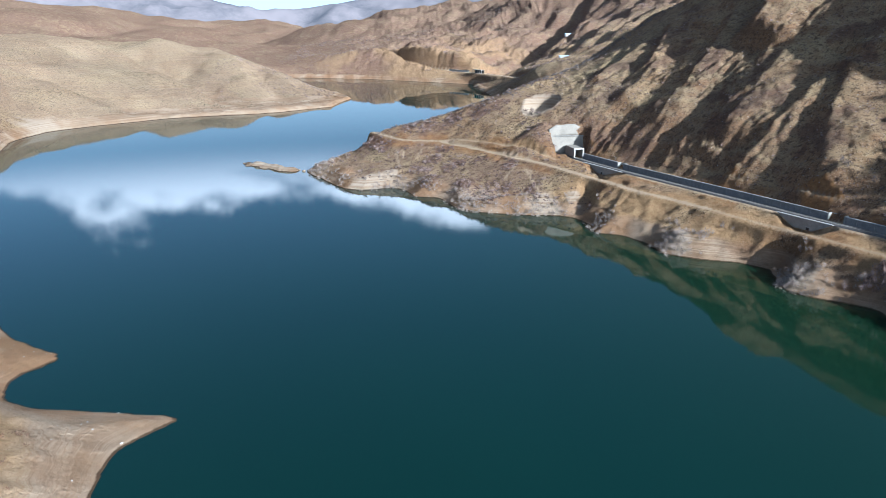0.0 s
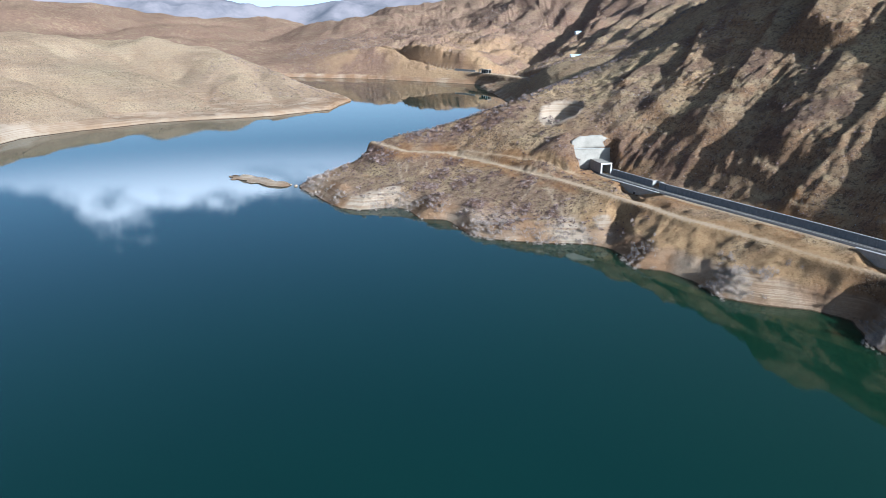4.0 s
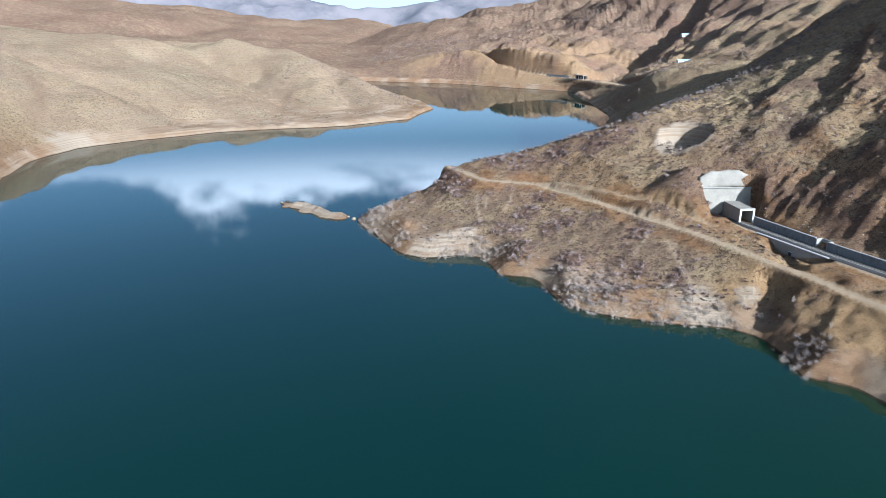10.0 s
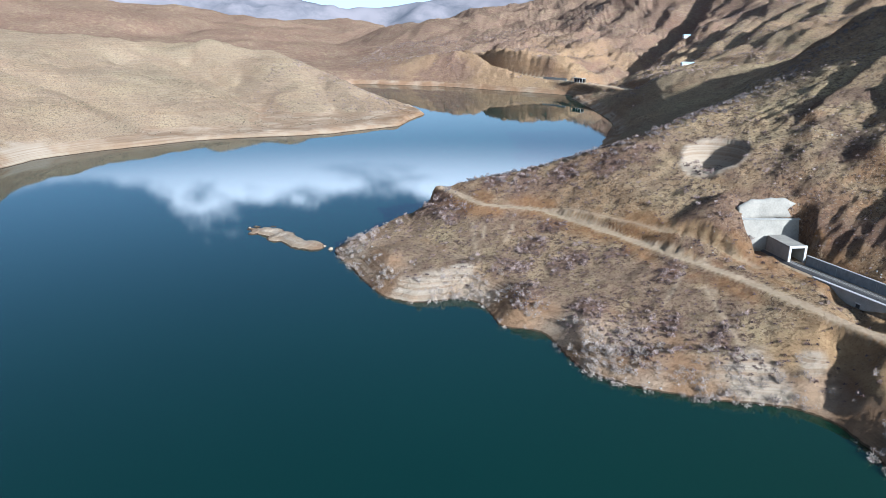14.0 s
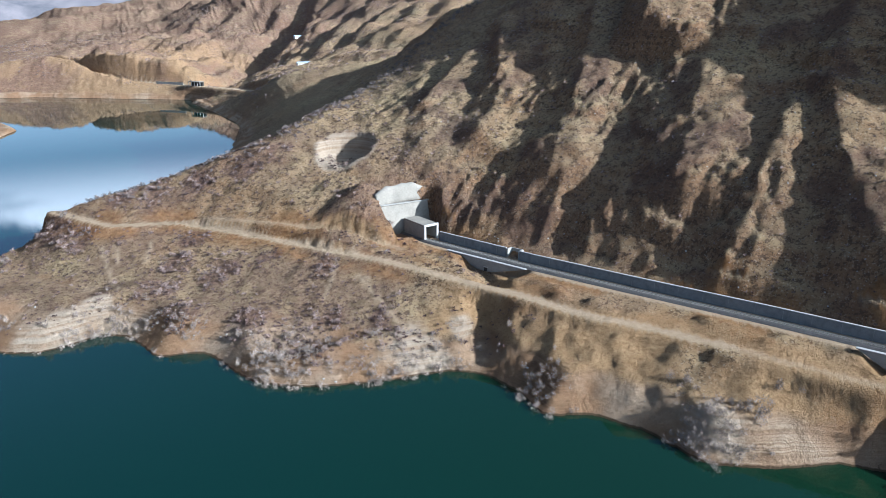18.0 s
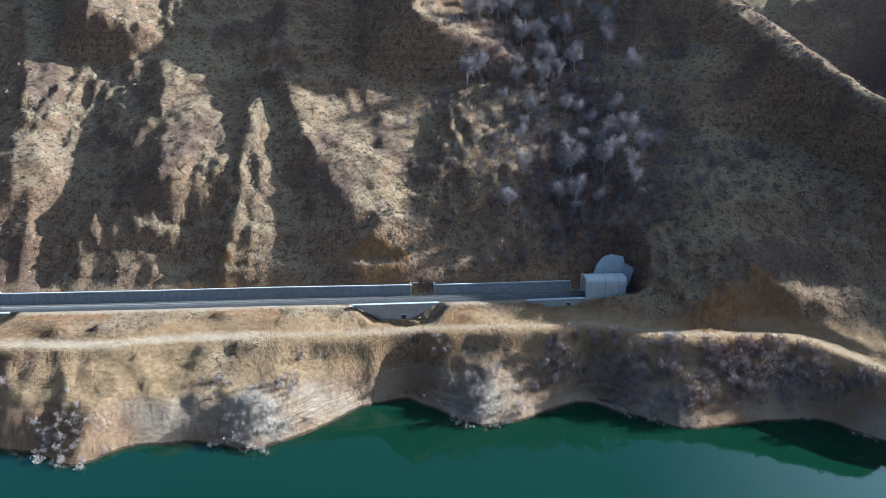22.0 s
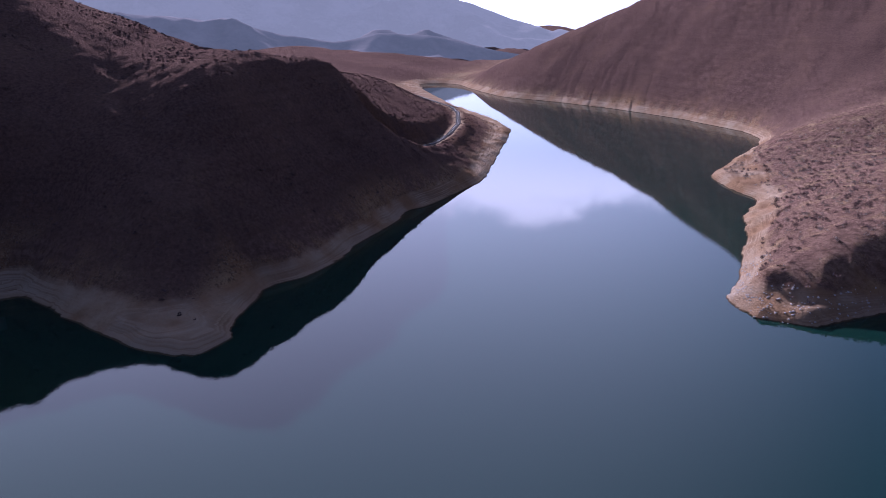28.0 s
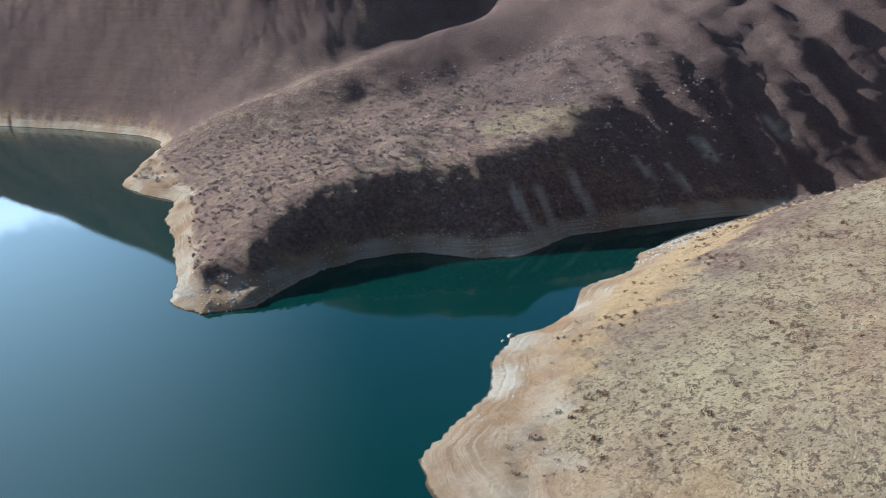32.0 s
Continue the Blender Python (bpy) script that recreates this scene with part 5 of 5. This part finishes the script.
def puff_shape(rng, twigs, tall=0.9, wide=0.05):
    """A rounded bare bush: many short twigs at all angles, thinning towards an uneven outline."""
    verts, faces = [], []
    lobes = rng.normal(size=(4, 3)) * (0.32, 0.32, 0.18) + (0, 0, 0.45)
    for n in range(twigs):
        d = rng.normal(size=3)
        at = lobes[n % 4] + d / np.linalg.norm(d) * 0.5 * rng.uniform(0.2, 1.0) ** 0.6
        at[2] = abs(at[2]) * tall
        way = rng.normal(size=3) * (0.7, 0.7, 1.0) + (at - (0, 0, 0.2)) * 0.8
        way *= rng.uniform(0.14, 0.3) / np.linalg.norm(way)
        side = np.cross(way, rng.normal(size=3))
        side *= wide * rng.uniform(0.6, 1.3) / (np.linalg.norm(side) + 1e-6)
        k = len(verts)
        verts += [at - way, at + side, at + way, at - side]
        faces.append((k, k + 1, k + 2, k + 3))
    return np.array(verts), np.array(faces)


def stone_shape(rng):
    bm = bmesh.new()
    bmesh.ops.create_icosphere(bm, subdivisions=1, radius=0.5)
    verts = np.array([v.co[:] for v in bm.verts]) * (1 + rng.uniform(-0.28, 0.28, (len(bm.verts), 1))) * np.array([1, 0.8, 0.6])
    faces = np.array([[v.index for v in f.verts] for f in bm.faces])
    bm.free()
    return verts, faces


def strew(name, shapes, x, y, size, material, label, category, rng, sink=0.05, floor=-1e9):
    """Many small things as one mesh that follows the ground."""
    z = np.maximum(height(x, y), floor)
    vs, fs, past = [], [], 0
    kind, turn = rng.integers(0, len(shapes), len(x)), rng.uniform(0, 2 * np.pi, len(x))
    for i in range(len(x)):
        v, f = shapes[kind[i]]
        c, s = np.cos(turn[i]), np.sin(turn[i])
        w = v @ np.array([[c, s, 0], [-s, c, 0], [0, 0, 1]]) * size[i]
        vs.append(w + (x[i], y[i], z[i] - sink * size[i]))
        fs.append(f + past)
        past += len(v)
    return tagged(new(name, from_arrays(name, np.concatenate(vs), np.concatenate(fs), material)), label, category, kind="stuff")


rng = np.random.default_rng(5)
BUSHES = [bush_shape(rng, 20, 0.8, 1.9) for _ in range(9)]
TALL = [bush_shape(rng, 34, 1.3, 1.4) for _ in range(6)]
SMALL = [bush_shape(rng, 9, 0.8, 3.2) for _ in range(8)]
TUFTS = [bush_shape(rng, 7, 0.9) for _ in range(8)]
PUFFS = [puff_shape(rng, 52, 0.9, 0.068) for _ in range(9)]
LOW_PUFFS = [puff_shape(rng, 30, 0.7, 0.085) for _ in range(9)]
DEADWOOD = [puff_shape(rng, 60, 1.1, 0.044) for _ in range(9)]
HIGH = [puff_shape(rng, 120, 1.5, 0.037) for _ in range(7)]
STONES = [stone_shape(rng) for _ in range(8)]


def pick(n, x0, x1, y0, y1, keep):
    """Random places in a rectangle for which keep(x, y, shore, z) gives a chance."""
    x, y = rng.uniform(x0, x1, n), rng.uniform(y0, y1, n)
    ok = rng.uniform(0, 1, n) < keep(x, y, from_shore(x, y), height(x, y))
    road = np.minimum(from_line(x, y, ROAD)[0], np.minimum(from_line(x, y, RAIL[:8])[0] - 3.5, from_line(x, y, UPPER_TRACK)[0] + 1))
    return x[ok & (road > 4.5)], y[ok & (road > 4.5)]


def patchy(x, y, size, seed, a=-0.2, b=0.4):
    return smooth(fractal(x, y, size, 3, seed), a, b)


# brush on the tunnel point: thickets round a few hearts, single bushes between
x, y = pick(26000, -125, 110, 440, 690, lambda x, y, s, z: np.maximum(0.55 * thick(x, y), 0.10 + 0.12 * patchy(x, y, 30, 101)) * smooth(s, 4, 12) * (z < 80))
strew("scrub", BUSHES, x, y, rng.uniform(0.5, 1.6, len(x)), BROWN_SCRUB, "bare purple-brown scrub covering the point below the road", "scrub", rng)
x, y = pick(8500, -125, 110, 440, 690, lambda x, y, s, z: np.maximum(0.5 * thick(x, y), 0.03) * smooth(s, 4, 10) * (z < 80))
strew("scrub", PUFFS, x, y, rng.uniform(1.0, 2.5, len(x)), SCRUB, "larger rounded bare bushes clustered on the point", "scrub", rng)
x, y = pick(12000, -125, 110, 440, 620, lambda x, y, s, z: patchy(x, y, 24, 102, -0.1, 0.35) * smooth(s, -1.5, 0.5) * (1 - smooth(s, 8, 19)) * 0.6)
strew("dead_scrub", DEADWOOD, x, y, rng.uniform(0.7, 2.1, len(x)), DEAD, "bleached dead bushes along the drawn-down shore", "scrub", rng, floor=-0.6)
x, y = pick(4500, 90, 260, 140, 440, lambda x, y, s, z: np.maximum(patchy(x, y, 26, 103, 0.05, 0.3), 0) * smooth(s, -2, 1) * (1 - smooth(s, 16, 24)) * (z < 16) * 0.7)
strew("dead_scrub", HIGH, x, y, rng.uniform(1.0, 2.6, len(x)), DEAD, "pale dead bushes on the eroded headlands", "scrub", rng, floor=-0.6)
x, y = pick(1800, 178, 235, 200, 300, lambda x, y, s, z: smooth(s, 2, 8) * (z < 18) * 0.6)
strew("scrub", HIGH, x, y, rng.uniform(1.2, 3.0, len(x)), SCRUB, "dense bare thicket on the headland below the track", "scrub", rng)
# the tunnel hill
x, y = pick(42000, 60, 480, 140, 760, lambda x, y, s, z: (s > 24) * (z > 26) * (0.12 + 0.6 * patchy(x, y, 50, 104)))
strew("hillside_scrub", SMALL, x, y, rng.uniform(0.5, 1.6, len(x)), SCRUB, "low bare shrubs dotted over the steep hillside", "scrub", rng)
x, y = pick(16000, 40, 480, 140, 760, lambda x, y, s, z: (s > 20) * (z > 24) * 0.5)
strew("grass_tufts", TUFTS, x, y, rng.uniform(0.5, 1.1, len(x)), TUFT, "tufts of dry grass on the hillside", "grass", rng)
wx, wy = hill(rng.normal(275, 32, 1500), rng.uniform(12, 215, 1500))
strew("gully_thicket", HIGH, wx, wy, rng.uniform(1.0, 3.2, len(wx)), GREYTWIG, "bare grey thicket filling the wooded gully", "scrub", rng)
# the peninsula and the land beside the inlet
x, y = pick(8000, -420, 40, -480, -70, lambda x, y, s, z: smooth(s, 6, 20) * (0.3 + 0.7 * patchy(x, y, 55, 105)) * 0.5)
strew("scrub", PUFFS, x, y, rng.uniform(0.9, 2.6, len(x)), BROWN_SCRUB, "dark bare scrub spread over the flat peninsula", "scrub", rng)
x, y = pick(6000, -420, 40, -480, -70, lambda x, y, s, z: smooth(s, 6, 20) * (0.3 + 0.7 * patchy(x, y, 55, 117)) * 0.5)
strew("scrub", PUFFS, x, y, rng.uniform(0.9, 2.4, len(x)), DEAD, "pale grey bushes spread over the flat peninsula", "scrub", rng)
x, y = pick(17000, -420, -50, -110, 280, lambda x, y, s, z: smooth(s, 12, 34) * (0.10 + 0.5 * patchy(x, y, 30, 106, -0.1, 0.5)))
strew("russet_scrub", LOW_PUFFS, x, y, 0.5 + rng.uniform(0.0, 1.0, len(x)) ** 2 * 1.7, RUSSET, "low russet bushes on the dry grass slope", "scrub", rng)
x, y = pick(42000, -300, -60, -60, 250, lambda x, y, s, z: smooth(s, 12, 30) * (0.3 + 0.6 * patchy(x, y, 22, 116, -0.3, 0.4)))
strew("grass_tufts", TUFTS, x, y, rng.uniform(0.3, 0.75, len(x)), TUFT, "dry grass tufts on the near slope", "grass", rng)
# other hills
# scrub of the shaded hillside, darkened by its colour
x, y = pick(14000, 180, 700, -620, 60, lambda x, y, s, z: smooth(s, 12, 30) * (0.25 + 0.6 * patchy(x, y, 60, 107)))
strew("scrub", BUSHES, x, y, rng.uniform(1.0, 2.4, len(x)), SHADY, "bare scrub on the shaded hillside, shade in its colour", "scrub", rng)
x, y = pick(26000, -900, -140, 850, 1500, lambda x, y, s, z: smooth(s, 15, 40) * (0.12 + 0.6 * patchy(x, y, 90, 108)))
strew("scrub", SMALL, x, y, rng.uniform(0.9, 2.0, len(x)), TUFT, "scattered low shrubs on the pale western hills", "scrub", rng)
x, y = pick(30000, -400, 700, 1150, 2300, lambda x, y, s, z: smooth(s, 15, 40) * (0.15 + 0.7 * patchy(x, y, 90, 109)))
strew("scrub", SMALL, x, y, rng.uniform(1.4, 3.4, len(x)), SCRUB, "brown shrubs on the far northern slopes", "scrub", rng)
# stones
x, y = pick(5000, -130, 320, 130, 680, lambda x, y, s, z: (s > 0.5) * (z < 9) * (0.12 + 0.7 * patchy(x, y, 30, 110, 0.0, 0.4)))
strew("shore_stones", STONES, x, y, rng.uniform(0.3, 1.3, len(x)) ** 1.3, STONE, "pale stones scattered on the bare shore", "stones", rng)
x, y = pick(9000, 60, 470, 140, 740, lambda x, y, s, z: (s > 20) * (z > 24) * (0.1 + 0.5 * patchy(x, y, 44, 111)))
x, y = x[: len(x) // 2], y[: len(y) // 2]
strew("hill_stones", STONES, x, y, rng.uniform(0.4, 1.1, len(x)), STONE, "pale stones lying on the hillside", "stones", rng)
x, y = pick(6000, 60, 470, 140, 740, lambda x, y, s, z: (s > 20) * (z > 24) * (0.1 + 0.5 * patchy(x, y, 44, 112)))
strew("hill_stones", STONES, x, y, rng.uniform(0.3, 1.2, len(x)), BROWNSTONE, "brown stones and rubble on the steep hillside", "stones", rng)
x, y = pick(5200, -330, 10, -150, -60, lambda x, y, s, z: (s > 0.5) * (z < 10) * 0.8)
strew("shore_stones", STONES, x, y, rng.uniform(0.4, 1.6, len(x)), STONE, "grey boulders along the foot of the peninsula cliff", "stones", rng)
x, y = pick(2200, -330, -60, -110, 260, lambda x, y, s, z: (s > 0.5) * (0.08 + 0.4 * (z < 8)))
strew("shore_stones", STONES, x, y, rng.uniform(0.2, 0.8, len(x)), STONE, "small pale stones on the near bank", "stones", rng)


# bushes along the ridge of the tunnel hill, and dead clumps on the headlands
rx, ry = [], []
for a, b in zip(CRESTS["tunnel_hill"][:-1], CRESTS["tunnel_hill"][1:]):
    n = int(np.hypot(b[0] - a[0], b[1] - a[1]) * 0.9)
    k = rng.uniform(0, 1, n)
    rx.append(a[0] + k * (b[0] - a[0]) + rng.normal(0, 6, n)), ry.append(a[1] + k * (b[1] - a[1]) + rng.normal(0, 6, n))
rx, ry = np.concatenate(rx), np.concatenate(ry)
rx, ry = rx[np.hypot(rx - 82, ry - 597) > 20], ry[np.hypot(rx - 82, ry - 597) > 20]
strew("ridge_scrub", PUFFS, rx, ry, rng.uniform(1.0, 2.6, len(rx)), GREYTWIG, "bare bushes standing along the crest of the hill", "scrub", rng)
cx, cy = [], []
for px, py, n, wide in ((128, 370, 90, 6), (166, 314, 80, 6), (190, 262, 90, 7), (92, 412, 50, 5), (-40, 525, 90, 8), (20, 462, 130, 10), (60, 450, 120, 9), (-100, 600, 60, 8), (205, 205, 40, 6)):
    cx.append(px + rng.normal(0, wide, n)), cy.append(py + rng.normal(0, wide, n))
cx, cy = np.concatenate(cx), np.concatenate(cy)
wet = from_shore(cx, cy) > -2.5
strew("dead_scrub", DEADWOOD, cx[wet], cy[wet], rng.uniform(1.0, 2.4, int(wet.sum())), DEAD, "pale clumps of drowned dead bushes at the water's edge", "scrub", rng, floor=-0.4)


def tree(place, tall, seed):
    """A bare tree: tapered trunk, rising limbs, a crown of many fine twigs."""
    r = np.random.default_rng(seed)
    ob = thing("bare_tree", place, 0, "tall bare grey tree in the wooded gully", "tree", "bare trees of the gully")
    bm = bmesh.new()
    tips = []

    def limb(a, b, ra, rb):
        d = (b - a).normalized()
        side = d.orthogonal().normalized()
        other = d.cross(side)
        rings = [[bm.verts.new(p + (side * math.cos(k) + other * math.sin(k)) * rad) for k in np.linspace(0, 2 * math.pi, 6)[:-1]] for p, rad in ((a, ra), (b, rb))]
        for i in range(5):
            bm.faces.new((rings[0][i], rings[0][(i + 1) % 5], rings[1][(i + 1) % 5], rings[1][i]))

    top = Vector((r.normal(0, 0.03) * tall, r.normal(0, 0.03) * tall, tall * 0.62))
    foot = Vector((0, 0, -0.5))
    limb(foot, top, tall * 0.022, tall * 0.010)
    for i in range(9):
        start = foot.lerp(top, r.uniform(0.35, 1.0))
        a = i * 2.4 + r.uniform(-0.4, 0.4)
        tip = start + Vector((math.cos(a) * 0.22, math.sin(a) * 0.22, r.uniform(0.16, 0.36))) * tall * r.uniform(0.7, 1.1)
        limb(start, tip, tall * 0.009, tall * 0.003)
        tips += [start.lerp(tip, 0.55), tip]
    part("trunk", bm, BARK, ob, "grey trunk and limbs")
    vs, fs = [], []
    for t in tips:
        for _ in range(80):
            d = np.array([r.normal(0, 0.8), r.normal(0, 0.8), r.uniform(-0.5, 1.2)])
            d *= tall * r.uniform(0.08, 0.17) / np.linalg.norm(d)
            side = np.cross(d, r.normal(size=3))
            side *= 0.05 * r.uniform(0.6, 1.3) / (np.linalg.norm(side) + 1e-6)
            p, k = np.array(t) + r.normal(size=3) * 0.05 * tall, len(vs)
            vs += [p, p + d * 0.6 + side, p + d, p + d * 0.6 - side]
            fs.append((k, k + 1, k + 2, k + 3))
    crown = new("crown", from_arrays("crown", np.array(vs), np.array(fs), TWIG))
    crown.parent = ob
    return ob


models = [tree((*hill(278, 60), 0), 13, 70 + n) for n in range(5)]
spots = []
for n in range(150):
    s, d = rng.normal(274, 20), rng.uniform(30, 215)
    if n > 100:
        s, d = rng.uniform(225, 345), rng.uniform(135, 200)
    spots.append(hill(s, d))
for n, (x, y) in enumerate(spots):
    at = Matrix.Translation((x, y, float(height(x, y)))) @ Matrix.Rotation(n * 1.7, 4, "Z") @ Matrix.Scale(0.65 + 0.6 * (n * 0.618 % 1), 4)
    if n < len(models):
        models[n].matrix_world = at
    else:
        copy_thing(models[n % len(models)], at)
shore_tree = copy_thing(models[0], Matrix.Translation((212, 262, float(height(212, 262)))))
tagged(shore_tree, "pale bare tree by the dirt road", "tree", "bare trees by the road")


def dead_bush(seed):
    """A drowned bush: a few crooked stems with a spray of bleached twigs."""
    r = np.random.default_rng(seed)
    ob = thing("dead_bush", (0, 0, 0), 0, "bleached dead bush standing on the bare bank", "bush", "dead bushes along the shore")
    vs, fs, tips = [], [], []
    for n in range(7):
        a = n * 0.9 + r.uniform(0, 0.6)
        foot, tip = np.array([0, 0, -0.3]), np.array([np.cos(a) * r.uniform(0.5, 1.2), np.sin(a) * r.uniform(0.5, 1.2), r.uniform(1.2, 2.3)])
        for side in (np.array([0.05, 0, 0]), np.array([0, 0.05, 0])):
            k = len(vs)
            vs += [foot - side, foot + side, tip + side * 0.3, tip - side * 0.3]
            fs.append((k, k + 1, k + 2, k + 3))
        tips += [foot + (tip - foot) * q for q in (0.5, 0.75, 1.0)]
    stems = new("stem", from_arrays("stem", np.array(vs), np.array(fs), BARK))
    stems.parent = ob
    vs, fs = [], []
    for t in tips:
        for _ in range(14):
            d = np.array([r.normal(0, 0.6), r.normal(0, 0.6), r.uniform(-0.1, 1.0)])
            d *= r.uniform(0.3, 0.75) / np.linalg.norm(d)
            side = np.cross(d, r.normal(size=3))
            side *= 0.035 / (np.linalg.norm(side) + 1e-6)
            k = len(vs)
            vs += [t, t + d * 0.6 + side, t + d, t + d * 0.6 - side]
            fs.append((k, k + 1, k + 2, k + 3))
    twigs = new("crown", from_arrays("crown", np.array(vs), np.array(fs), DEAD))
    twigs.parent = ob
    return ob


bx, by = pick(700, -125, 240, 180, 620, lambda x, y, s, z: smooth(s, 0, 2) * (1 - smooth(s, 9, 15)) * (z < 12) * (0.15 + 0.85 * patchy(x, y, 26, 103, 0.0, 0.3)))
bushes = [dead_bush(300 + n) for n in range(4)]
for n, (x, y) in enumerate(list(zip(bx, by))[:70]):
    at = Matrix.Translation((x, y, float(height(x, y)))) @ Matrix.Rotation(n * 2.1, 4, "Z") @ Matrix.Scale(0.8 + 0.9 * (n * 0.618 % 1), 4)
    if n < len(bushes):
        bushes[n].matrix_world = at
    else:
        copy_thing(bushes[n % len(bushes)], at)


def boulder(place, size, seed, label="pale rounded boulder at the water's edge"):
    r = np.random.default_rng(seed)
    bm = bmesh.new()
    bmesh.ops.create_icosphere(bm, subdivisions=3, radius=size)
    for v in bm.verts:
        v.co *= 1 + 0.28 * noise.noise(v.co * (1.4 / size) + Vector((seed, 0, 0))) + 0.1 * noise.noise(v.co * (4 / size))
        v.co.z *= 0.75
    ob = new("boulder", mesh_of("boulder", bm, BROWNSTONE, True))
    ob.location = place
    ob.rotation_euler = (0, 0, r.uniform(0, 6))
    return tagged(ob, label, "boulder", "shore boulders")


for n, (x, y, size) in enumerate([(223, 147, 1.8), (226, 149, 1.2), (218, 146, 1.0), (-119, 591, 1.5), (-124, 596, 1.0), (206, 156, 1.3), (244, 143, 1.1), (-180, 627, 0.9), (-134, -4, 1.6), (-129, -1, 1.0)]):
    boulder((x, y, max(float(height(x, y)), -0.2) + 0.2 * size), size, n + 3)
